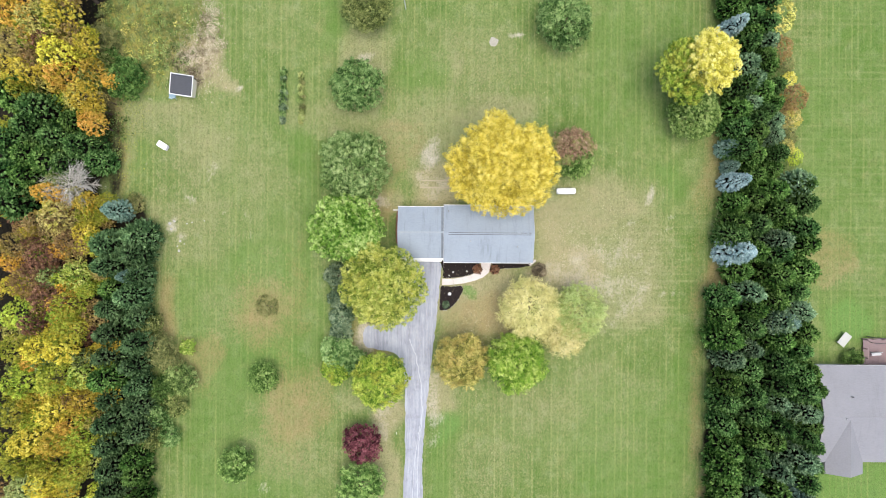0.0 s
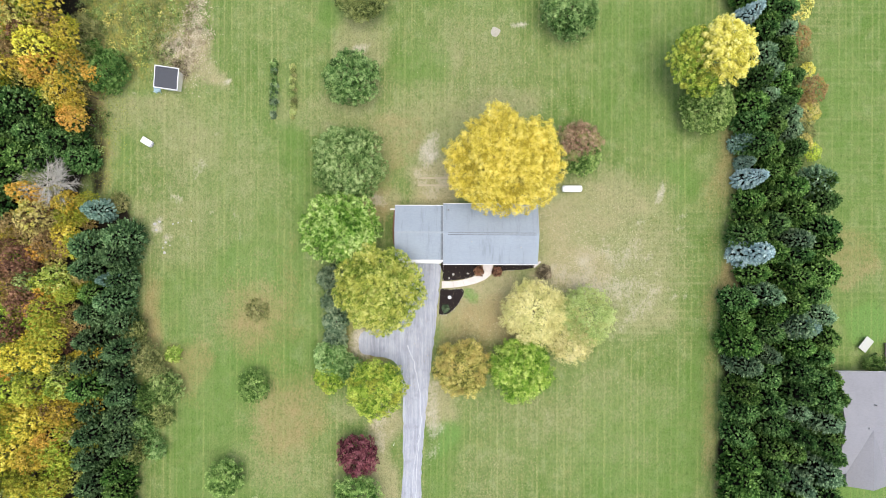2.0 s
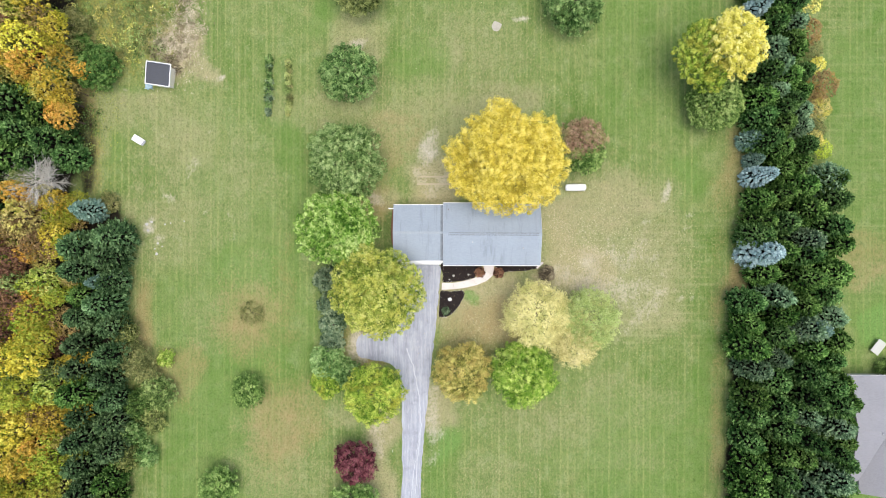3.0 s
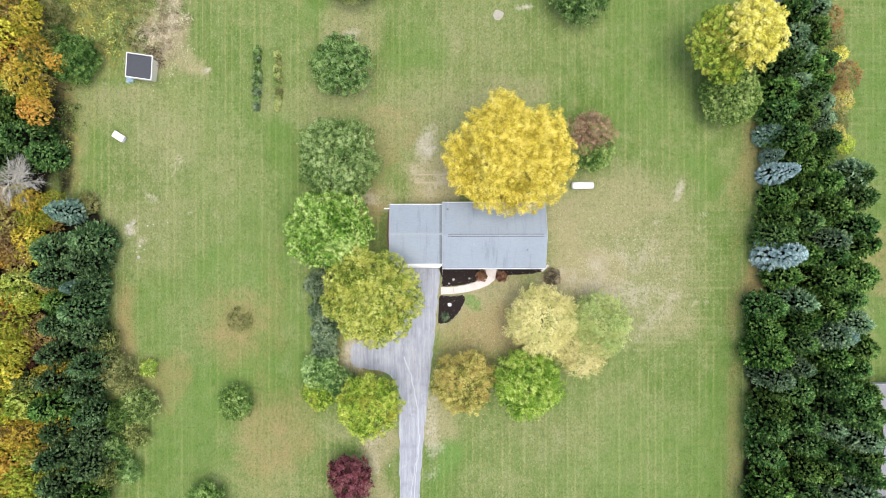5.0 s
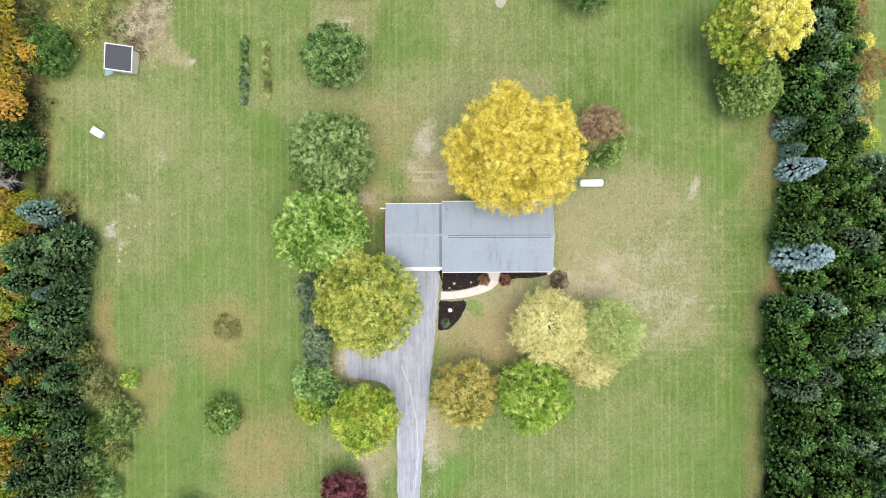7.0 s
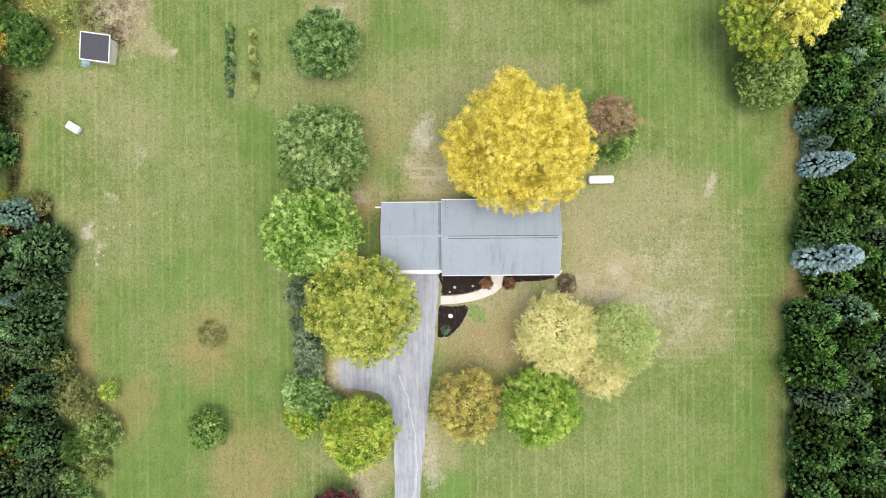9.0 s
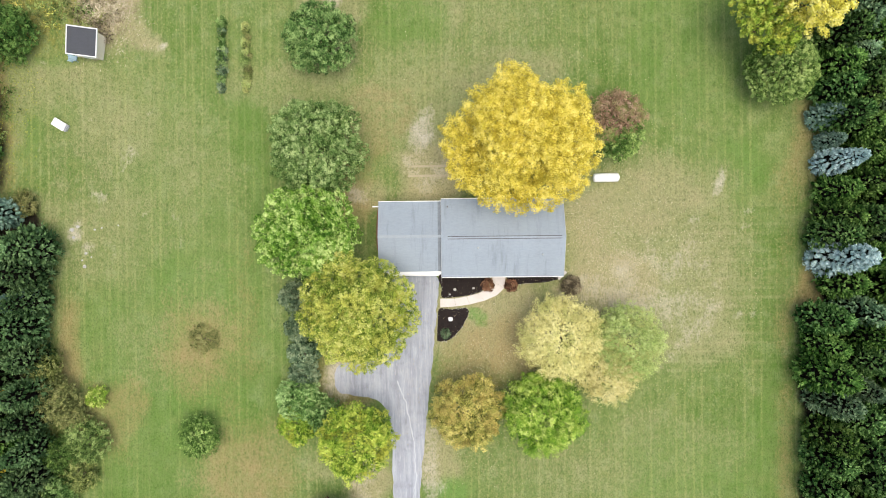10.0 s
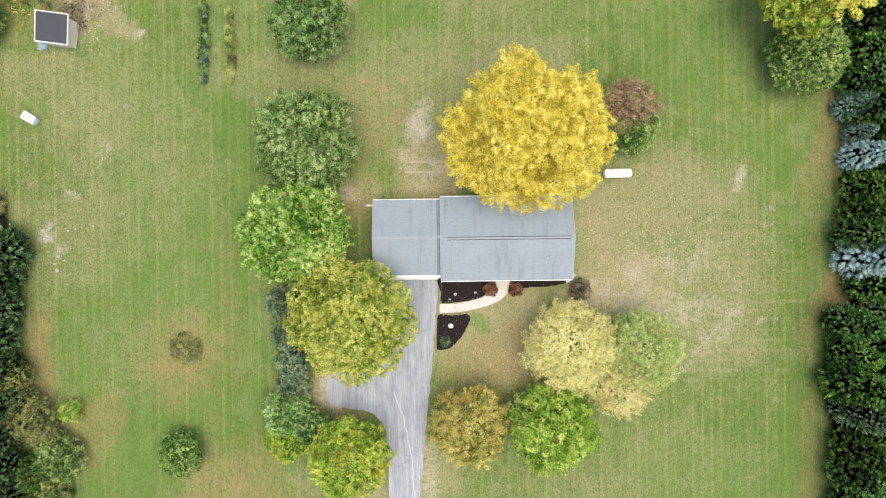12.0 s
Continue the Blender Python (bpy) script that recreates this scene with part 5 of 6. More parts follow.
broadleaf(T, -8.46, 4.11, 10.5, 6.1, "olive", "olive-yellow maple overhanging the driveway", seed=14, soft=0.25, leaf=0.145, clump=0.82,
          lobes=[(0, 0, 6.0, 3.4, 3.4), (-3.6, 1.9, 5.8, 2.2, 2.3), (-1.4, 3.7, 5.8, 2.2, 2.4), (1.6, 3.2, 6.0, 2.1, 2.3), (3.7, 1.6, 5.8, 2.1, 2.3), (4.1, -0.9, 5.4, 2.0, 2.2), (2.6, -3.3, 5.4, 2.1, 2.2), (0.2, -4.5, 5.0, 2.0, 2.2),
                 (-2.2, -3.4, 5.2, 2.0, 2.2), (-4.2, -0.9, 5.2, 2.1, 2.2), (-1.6, 1.2, 8.6, 1.9, 1.7), (1.4, 1.4, 8.8, 1.8, 1.6), (0.6, -1.4, 8.9, 1.9, 1.5), (-1.9, -1.5, 8.2, 1.7, 1.6)])
broadleaf(T, -9.02, -10.07, 7.5, 4.05, "spring", "yellow-green maple beside the driveway", seed=15, soft=0.5, leaf=0.16)
broadleaf(T, -11.74, -19.91, 5.0, 2.9, "maroon", "small maroon-leaved tree on the front lawn", base=0.6, seed=16, leaf=0.16)
broadleaf(T, -11.89, -26.16, 6.0, 3.5, "mint", "rounded green tree at the drive", base=0.8, seed=17, leaf=0.16)
broadleaf(T, -31.06, -23.36, 4.0, 2.6, "mint", "small light green tree in the west lawn", base=0.5, seed=18, leaf=0.16)
broadleaf("shrub", -27.01, -10.27, 3.0, 2.5, "mint", "round olive-green shrub in the west lawn", base=0.2, seed=19, leaf=0.12, category="shrub", clump=0.5, density=0.3, fill=0.7)
broadleaf("shrub", -26.90, 0.53, 0.6, 2.0, "scrub", "thin olive-brown shrub in the west lawn", base=0.02, seed=20, soft=0.8, leaf=0.1, category="shrub", density=0.24, fill=0.15, clump=0.34)
broadleaf(T, 2.90, -7.34, 6.5, 4.0, "amber", "amber and olive tree on the front lawn", base=0.9, seed=21, soft=0.4, leaf=0.14)
broadleaf(T, 11.30, -7.45, 7.2, 4.4, "bright", "bright green maple on the front lawn", base=1.0, seed=22, soft=0.5, leaf=0.14)
broadleaf(T, 13.16, 0.77, 7.5, 4.7, "pale", "pale yellow birch before the house", base=1.2, seed=23, soft=1.0, leaf=0.12, density=0.34, fill=0.8, clump=0.58)
broadleaf(T, 20.3, 0.1, 7.0, 4.3, "palegreen", "thin pale green birch before the house", base=1.0, seed=24, soft=1.0, leaf=0.12, density=0.3, fill=0.72, clump=0.58)
broadleaf(T, 18.5, -2.8, 5.5, 3.9, "pale", "low pale yellow birch on the front lawn", base=0.8, seed=25, soft=1.0, leaf=0.12, density=0.28, fill=0.62, clump=0.58)
broadleaf("shrub", 15.06, 6.20, 1.5, 1.15, "umber", "brown round shrub at the house corner", base=0.05, seed=26, leaf=0.16, category="shrub", clump=0.25)
broadleaf(T, 8.52, 21.72, 15.0, 7.6, "yellow", "tall golden yellow maple overhanging the roof", base=3.4, seed=27, soft=0.5, leaf=0.12, count=12, density=0.36, clump=0.95,
          lobes=[(0, 0, 8.6, 4.6, 4.8), (-0.9, 4.6, 9.4, 2.1, 3.2), (-0.6, 3.0, 10.5, 2.4, 3.0), (-3.5, 2.7, 8.8, 2.1, 2.8), (-5.9, 0.2, 7.6, 2.0, 2.6), (-4.9, -3.2, 7.0, 2.2, 2.6), (-5.6, -1.6, 7.2, 1.8, 2.2), (-2.4, -4.6, 7.0, 2.2, 2.6),
                 (0.4, -5.2, 7.0, 2.1, 2.6), (2.6, -4.8, 7.2, 2.1, 2.6), (4.7, -3.9, 7.4, 2.0, 2.6), (6.0, -1.4, 7.8, 1.9, 2.6), (5.2, 0.8, 8.2, 2.1, 2.8), (4.4, 2.6, 9.0, 2.1, 3.0), (2.4, 2.4, 10.6, 2.0, 2.6),
                 (-2.4, 1.0, 12.2, 2.2, 2.2), (1.4, -0.6, 13.0, 2.3, 1.9), (3.2, -2.4, 11.0, 2.2, 2.4), (-1.6, -2.6, 11.6, 2.2, 2.3), (0.2, 1.8, 12.6, 2.0, 2.0)])
rt = broadleaf(T, 19.59, 23.84, 5.5, 3.4, "redgreen", "small tree turning red over green", base=0.6, seed=28, soft=0.7, leaf=0.13, density=0.4, clump=0.7, fill=0.8,
               lobes=[(0, 1.0, 3.2, 2.2, 2.0), (-1.4, 1.8, 3.0, 1.5, 1.5), (1.2, 1.9, 3.0, 1.4, 1.5), (-1.2, -0.2, 3.2, 1.4, 1.5), (2.2, 0.9, 2.4, 1.2, 1.3), (0.2, 2.6, 2.6, 1.2, 1.2)])
gv, gf = crown_cloud(np.random.default_rng(36), np.array([(0.2, -1.6, 2.4, 1.9, 1.9), (1.5, -0.8, 2.5, 1.5, 1.6), (-0.9, -1.7, 2.1, 1.3, 1.4), (1.4, -2.0, 2.0, 1.2, 1.3)]), 0.18, 0.5, 0.7)
low = new("crown", mesh_of("crown", gv, gf, LEAF["mint"]))
low.parent = rt
tagged(low, "lower foliage still green")
broadleaf(T, 18.24, 43.61, 6.5, 4.1, "green", "rounded grey-green tree on the back lawn", base=0.8, seed=29, leaf=0.16)
broadleaf(T, -11.42, 45.75, 6.5, 3.7, "thicket", "rounded brownish green tree at the lawn's end", base=0.8, seed=30, soft=0.5, leaf=0.16)
broadleaf("shrub", -48.23, 34.99, 4.0, 3.1, "deep", "clipped dark green yew beside the old garden", base=0.05, seed=31, leaf=0.16, category="shrub", count=12, clump=0.7)
two = broadleaf(T, 36.3, 35.3, 13.5, 5.4, "lemon", "tall maple turning lemon yellow over green", base=4.0, seed=32, soft=0.15, leaf=0.17, clump=1.1, density=0.5,
                lobes=[(0.5, 0.8, 10.0, 2.7, 3.6), (2.5, 1.8, 9.5, 1.8, 2.6), (3.0, -0.3, 9.5, 1.7, 2.6), (1.0, 3.0, 9.3, 1.7, 2.5), (1.7, -1.9, 9.2, 1.7, 2.6), (-0.6, -0.6, 11.6, 1.7, 1.9), (-0.4, 2.4, 8.8, 1.5, 2.3)])
rg = np.random.default_rng(33)
gv, gf = crown_cloud(rg, np.array([(-2.7, -1.3, 6.6, 2.1, 2.8), (-1.0, -2.7, 6.8, 2.0, 2.7), (-3.7, 0.3, 6.4, 1.6, 2.4), (-2.2, 2.2, 7.4, 1.8, 2.5), (-2.2, 0.6, 8.6, 1.7, 2.0), (-3.2, 1.4, 7.4, 1.5, 2.2)]), 0.17, 0.5, 1.0)
low = new("crown", mesh_of("crown", gv, gf, LEAF["spring"]))
low.parent = two
tagged(low, "lower foliage still bright green")
broadleaf(T, 37.6, 29.7, 7.0, 3.7, "mint", "dense rounded green tree by the hedgerow", base=0.8, seed=34, soft=0.0, leaf=0.15, count=12, clump=0.66, density=0.6)
for i, (x, y, h, r, k) in enumerate(((-38.9, -5.9, 1.8, 1.25, "bright"), (-39.84, -10.67, 3.0, 2.6, "thicket"), (-41.2, -8.3, 2.4, 1.7, "scrub"), (-40.6, -14.6, 2.6, 2.0, "thicket"), (-44.6, -2.2, 3.4, 2.2, "thicket"), (-41.6, -19.4, 2.4, 1.8, "green"), (-43.2, -6.0, 3.6, 2.7, "scrub"), (-42.20, -12.13, 3.2, 2.2, "deep"), (-43.04, -16.18, 3.0, 2.0, "green"), (-44.33, -19.48, 3.4, 2.4, "thicket"),
                                     (-52.11, 41.09, 2.2, 2.6, "scrub"), (-50.91, 38.40, 2.0, 1.7, "deep"), (-53.82, 38.06, 2.4, 2.0, "scrub"),
                                     (-47.01, 16.13, 1.6, 1.5, "scrub"), (63.18, -7.23, 1.8, 1.7, "deep"))):
    broadleaf("shrub", x, y, h, r, k, "wild shrub at the edge of the lawn", base=0.05, seed=40 + i, leaf=0.13, category="shrub", group="wild shrubs", clump=0.52, density=0.34, fill=0.8)
# a row of junipers and shrubs along the drive's outer edge
for i, (x, y, h, r, k) in enumerate(((-15.88, 5.28, 4.2, 1.9, "juniper"), (-15.58, 1.82, 3.4, 1.7, "juniper"), (-15.22, -1.10, 3.2, 1.9, "juniper"), (-15.29, -3.51, 3.0, 1.7, "juniper"),
                                     (-15.64, -6.20, 4.0, 2.7, "sage"), (-15.88, -9.13, 3.0, 2.3, "spring"), (-13.32, -7.73, 3.8, 2.2, "green"))):
    broadleaf("shrub", x, y, h, r, k, "grey-green juniper shrub beside the turning bay" if k == "juniper" else "olive shrub beside the turning bay", base=0.05, seed=60 + i, leaf=0.14, category="shrub", clump=0.5, group="shrubs at the turning bay")
# two planted rows in the old vegetable garden
for i in range(15):
    for row, (u, kinds) in enumerate(((-24.62, ("sage", "sage", "juniper")), (-21.8, ("scrub", "palegreen", "thicket")))):
        if row and i in (0, 9):
            continue
        broadleaf("vegetable_plant", u + random.uniform(-0.22, 0.22), 36.7 - i * 0.56 + random.uniform(-0.15, 0.15), random.uniform(0.4, 0.85), random.uniform(0.4, 0.78) * (0.8 if row else 1.0), random.choice(kinds), "leafy plant in a garden row",
                  base=0.02, seed=80 + i * 2 + row, leaf=0.11, category="plant", group="vegetable rows", count=5, clump=0.26, density=0.3, fill=0.8)
for i, (x, y) in enumerate(((5.55, 6.32), (8.20, 6.29))):
    broadleaf("shrub", x, y, 0.9, 0.75, "rust", "russet shrub beside the front entrance", base=0.03, seed=120 + i, leaf=0.14, category="shrub", group="entrance shrubs", clump=0.2, count=6)

broadleaf("shrub", 0.66, 0.81, 0.45, 0.62, "juniper", "low grey-green plant tuft in the mulch", base=0.02, seed=130, leaf=0.1, category="shrub", clump=0.22, count=6)

# ---- the hedgerows and the wood ----
rv = np.random.default_rng(7)
# near-black: the shade in the gaps between tufts is put into this colour
BOUGHSHADE = bark_material("bough_shade", (0.016, 0.014, 0.01))


def conifer_stock(plump, tip, spray, gap, skirt, needles, ball, rough, body, kind):
    """The meshes of one conifer, 10 m high: crown, trunk, near-black inner shade cone."""
    v, f = conifer_cloud(rv, 10.0, 2.7, plump, tip, spray, gap, skirt, needles, ball, rough, body)
    tv, tf = tube([(0, 0, -0.1), (0, 0, 4), (0, 0, 9.6)], [0.2, 0.12, 0.02], 7)
    bv, bf = shade_core(rv, 10.0, 2.7, plump)
    return mesh_of("crown", v, f, LEAF[kind], True), mesh_of("trunk", tv, tf, BARK, True), mesh_of("inner_bough", bv, bf, BOUGHSHADE)


SPRUCE = [conifer_stock(0.38 + 0.1 * (k % 3), 0.52, 0.44, 0.76, 0.8, 8, 1, 0.5, 0.52, "spruce") for k in range(6)]
BLUES = [conifer_stock(0.5, 0.5, 0.26, 0.68, 0.3, 26, 2, 0.24, 0.6, "bluespruce") for k in range(3)]
WOOD = []
for k in range(6):
    v, f = crown_cloud(rv, lobes_for(rv, 3.2, 10.0, 3.2, 8), 0.3, 0.33, 1.0, 0.75, 0.14)
    tv, tf = limbs(rv, 9.0, 3.0, 3.0, 0.17, 6)
    WOOD.append((mesh_of("crown", v, f, LEAF["chart"]), mesh_of("trunk", tv, tf, BARK, True)))


def placed(stock, k, name, x, y, h, r, base_h, base_r, kind, label, group):
    """One of the stock trees, turned and sized, in its own foliage."""
    crown, trunk, *rest = stock[k % len(stock)]
    t = tree(name, x, y, label, "tree", [crown], trunk, group)
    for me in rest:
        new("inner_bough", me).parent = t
    t.matrix_basis = Matrix.LocRotScale((x, y, 0), Euler((0, 0, random.uniform(0, 6.28))), (r / base_r, r / base_r, h / base_h))
    for o in t.children:
        if o.name.startswith("crown"):
            o.material_slots[0].link = "OBJECT"
            o.material_slots[0].material = LEAF[kind]
    return t


def spruce(x, y, h, r, kind="spruce", label="dark green spruce in the hedgerow", group="east hedgerow"):
    stock = BLUES if kind.startswith("blue") else SPRUCE
    return placed(stock, random.randrange(15), "spruce", x, y, h, r, 10.0, 2.7, kind, label, group)


def wood(x, y, h, r, kind, label):
    return placed(WOOD, random.randrange(6), "wood_tree", x, y, h, r, 10.0, 3.2, kind, label, "trees of the wood")


random.seed(21)
BLUE = ((43.62, 9.3, 9.3, 2.6), (43.55, 19.74, 8.4, 1.7), (43.21, 42.83, 8.0, 1.7))
for x, y, h, r in BLUE:
    spruce(x, y, h, r, "bluespruce", "silvery blue spruce in the hedgerow")
for x, y, h, r in ((43.70, 22.19, 4.6, 1.3), (43.07, 24.98, 5.6, 1.6), (50.12, -0.86, 9.0, 2.3), (51.95, -26.70, 8.0, 2.4)):
    spruce(x, y, h, r, "bluegreen", "blue-green spruce in the hedgerow")
spruce(53.45, 19.46, 7.0, 2.8, "silver", "pale grey-green spruce at the hedgerow's edge")
for k in range(6):
    spruce(49.9 + random.uniform(-0.4, 0.4), 21.6 + k * 2.5, random.uniform(4.2, 6.0), random.uniform(1.7, 2.1), random.choice(("spruce", "silver", "fir")))
taken = [(x, y) for x, y, h, r in BLUE]
for x, y, h, r in ((46.2, 17.3, 8.0, 2.3), (46.6, 20.6, 6.6, 2.1), (46.2, 23.6, 7.2, 2.2), (46.0, 26.6, 7.8, 2.3), (43.9, 16.6, 6.8, 2.2), (43.8, 13.6, 7.6, 2.4), (44.3, 6.4, 7.0, 2.2)):
    spruce(x, y, h, r, "spruce")
    taken.append((x, y))
y = -34.9
while y < 53:
    for col, x in enumerate((42.1, 45.7, 49.5, 53.7)):
        if col >= 2 and y > 20:
            if col == 3:
                continue
            x = 47.3
        px, py = x + random.uniform(-0.5, 0.5), y + random.uniform(-0.7, 0.7) + (col % 2) * 1.5
        if col == 0 and py > 3:
            px += 2.2 if 23 < py < 41 else 1.2
        if any((px - a) ** 2 + (py - b) ** 2 < 4.4 for a, b in taken):
            continue
        spruce(px, py, random.uniform(6.8, 9.6) - (1.2 if col == 3 else 0.0), random.uniform(2.0, 2.75), random.choice(("spruce", "fir", "spruce", "fir", "silver")))
    y += 3.1
for x, y, h, r, k, t in ((49.19, 44.18, 7, 2.7, "amber", "amber tree at the hedgerow's edge"), (50.07, 39.88, 5, 2.2, "tan", "tan shrub at the hedgerow's edge"), (52.06, 35.23, 4.0, 1.2, "lemon", "yellow sapling at the hedgerow's edge"), (52.67, 32.53, 4.5, 2.1, "tan", "tan sapling at the hedgerow's edge"),
                         (52.67, 29.52, 3.2, 1.8, "tan", "tan shrub at the hedgerow's edge"), (51.6, 37.6, 3.6, 1.5, "scrub", "dull olive shrub at the hedgerow's edge"), (52.3, 31.0, 3.0, 1.4, "tan", "tan shrub at the hedgerow's edge"), (52.4, 28.0, 2.6, 1.4, "scrub", "dull olive shrub at the hedgerow's edge"), (52.6, 25.3, 2.2, 1.3, "amber", "amber shrub at the hedgerow's edge"), (52.80, 26.61, 2.2, 1.3, "scrub", "dull olive shrub at the hedgerow's edge"), (53.9, 23.9, 1.6, 1.4, "chart", "yellow-green shrub at the hedgerow's edge")):
    wood(x, y, h, r, k, t)
for x, y in ((56.40, -8.58), (56.56, -10.96), (56.25, -13.58), (56.42, -16.36), (56.28, -19.14), (56.61, -22.32)):
    spruce(x - 1.5, y, random.uniform(6.0, 7.5), random.uniform(1.8, 2.2), random.choice(("spruce", "fir")))
# west hedgerow
y = -34.7
while y < 16:
    for col, x in enumerate((-45.4, -49.3)):
        px, py = x + random.uniform(-0.5, 0.5), y + random.uniform(-0.6, 0.6) + col * 1.6
        if py > 11.2:
            continue
        spruce(px, py, random.uniform(6.0, 9.0), random.uniform(2.0, 2.8), random.choice(("spruce", "pine", "pine")), "dark green spruce at the wood's edge", "west hedgerow")
    y += 3.3
spruce(-45.2, 11.0, 7.2, 3.2, "pine", "broad dark green pine at the wood's edge", "west hedgerow")
spruce(-48.7, 14.9, 6.8, 2.0, "bluegreen", "bushy blue-green spruce at the wood's edge", "west hedgerow")
spruce(-45.81, 5.11, 8.6, 1.5, "bluegreen", "pale blue-green spruce at the wood's edge", "west hedgerow")
# the wood
WOODS = (
    ("amber", (-57.91, 41.52), 11, 3.6), ("gold", (-54.32, 42.74), 11, 3.2), ("orange", (-61.11, 42.70), 11, 3.4), ("rust", (-57.35, 39.07), 9, 2.6), ("tan", (-61.09, 38.30), 11, 3.4),
    ("tan", (-53.93, 40.25), 8, 3.0), ("gold", (-52.04, 39.04), 8, 2.2), ("gold", (-55.09, 36.74), 11, 3.4), ("gold", (-60.67, 34.31), 11, 3.2), ("orange", (-54.67, 33.95), 10, 2.8),
    ("gold", (-51.04, 35.36), 8, 2.3), ("gold", (-52.06, 31.42), 9, 3.2), ("gold", (-51.17, 29.87), 7, 2.0), ("orange", (-51.00, 27.43), 8, 2.6),
    ("orange", (-57.24, 17.23), 9, 2.4), ("gold", (-51.93, 15.79), 7, 2.5), ("tan", (-55.61, 13.60), 9, 3.8), ("tan", (-58.43, 12.77), 9, 2.6), ("gold", (-52.32, 11.48), 7, 2.6), ("tan", (-54.18, 9.97), 8, 3.0),
    ("tan", (-61.65, 9.51), 9, 3.0), ("rust", (-58.01, 7.92), 9, 2.8), ("olive", (-53.34, 5.23), 8, 3.0), ("tan", (-60.01, 4.26), 9, 3.4), ("rust", (-57.17, 1.85), 9, 3.4), ("chart", (-61.20, -0.61), 9, 3.4),
    ("chart", (-53.93, 1.06), 9, 3.0), ("rust", (-58.77, -1.81), 9, 2.8), ("chart", (-54.15, -2.99), 9, 3.2), ("gold", (-57.67, -5.28), 10, 3.2), ("gold", (-54.47, -5.26), 10, 3.2), ("chart", (-61.27, -5.30), 10, 3.0),
    ("chart", (-60.05, -10.09), 10, 3.8), ("chart", (-55.65, -9.67), 10, 3.6), ("olive", (-51.85, -9.46), 9, 2.8), ("gold", (-51.83, -13.10), 9, 2.8), ("chart", (-60.67, -14.50), 10, 3.4), ("gold", (-55.63, -14.47), 10, 3.2),
    ("gold", (-59.21, -18.50), 10, 3.4), ("gold", (-54.81, -18.47), 10, 3.2), ("chart", (-52.21, -18.37), 9, 3.0), ("chart", (-60.79, -21.71), 10, 3.2), ("chart", (-55.99, -21.69), 10, 3.0), ("chart", (-53.40, -23.24), 9, 3.0), ("gold", (-56.78, -24.50), 10, 3.2), ("palegreen", (-59.97, -25.48), 10, 3.2))
TEXT = {"amber": "amber autumn tree in the wood", "tan": "tan half-bare tree in the wood", "orange": "orange autumn tree in the wood", "rust": "rust-brown tree in the wood", "gold": "golden yellow autumn tree in the wood", "thicket": "dull green tree in the wood",
        "pale": "pale yellow tree in the wood", "olive": "olive-yellow tree in the wood", "scrub": "dull green tree in the wood", "chart": "yellow-green tree in the wood", "bright": "bright green tree in the wood", "palegreen": "pale green tree in the wood"}
for kind, (x, y), h, r in WOODS:
    wood(x, y, h, r * 0.7, kind, TEXT[kind])
    other = random.choice((kind, "chart", "thicket", "tan", "chart"))
    for a in (random.uniform(0, 2.6), random.uniform(3.1, 5.7)):
        wood(x + 0.85 * r * math.cos(a), y + 0.85 * r * math.sin(a), h * random.uniform(0.6, 0.9), r * random.uniform(0.4, 0.56), other, TEXT[other])
        other = random.choice((kind, "gold", "thicket", "chart", "orange"))
for x, y, h, r, k in ((-58.62, 29.40, 9.5, 3.2, "fir"), (-62.76, 31.86, 9, 3.4, "spruce"), (-63.14, 24.82, 9, 3.6, "fir"), (-56.53, 25.28, 9, 3.0, "fir"), (-60.26, 26.91, 9, 2.8, "fir"), (-54.47, 27.78, 7.5, 2.6, "spruce"), (-60.24, 22.77, 9, 2.8, "spruce"), (-55.47, 21.70, 7.5, 2.8, "fir"), (-52.97, 24.06, 8.5, 3.1, "fir"), (-57.34, 21.96, 9, 3.4, "spruce"),
                      (-63.12, 19.86, 9, 3.4, "fir"), (-62.68, 15.72, 9, 3.6, "fir"), (-60.64, 19.87, 9, 3.0, "spruce"), (-51.43, 22.29, 6, 2.4, "fir")):
    spruce(x, y, h, r, k, "broad dark fir in the wood", "firs of the wood")
for i in range(14):
    wood(random.uniform(-68, -64), -32 + i * 5.8, random.uniform(8.5, 10.5), random.uniform(1.9, 2.8), random.choice(("gold", "chart", "tan", "thicket", "gold", "chart")), "autumn tree in the wood")
# beyond the first trees the wood goes on
for i in range(8):
    x, y = random.uniform(-68, -52), random.uniform(46, 56) if i % 2 else random.uniform(-40, -31)
    wood(x, y, random.uniform(9, 12), random.uniform(3.0, 3.8), random.choice(("gold", "chart", "tan", "orange")), "autumn tree deep in the wood")
# saplings close the gaps between the crowns
grown = []
while len(grown) < 74:
    x, y = random.uniform(-64, -50.2), random.uniform(-31, 44)
    if 17.5 < y < 31 or (y > 16 and x > -53) or any((x - a) ** 2 + (y - b) ** 2 < 5.5 for a, b in grown):
        continue
    grown.append((x, y))
    kind = random.choice(("rust", "tan", "thicket", "amber", "chart") if y > -4 else ("chart", "thicket", "gold", "chart", "olive"))
    wood(x, y, random.uniform(3.2, 5.0), random.uniform(1.6, 2.3), kind, "sapling between the trees of the wood")
# a bare silvery tree at the wood's edge
rb = np.random.default_rng(90)
bv, bf = limbs(rb, 7.0, 5.2, 3.0, 0.1, 34, 46)
bare = tagged(empty("bare_tree", -54.78, 18.61), "leafless silvery tree at the wood's edge", "tree")
o = new("trunk", mesh_of("trunk", bv, bf, GREYBARK, True))
o.parent = bare

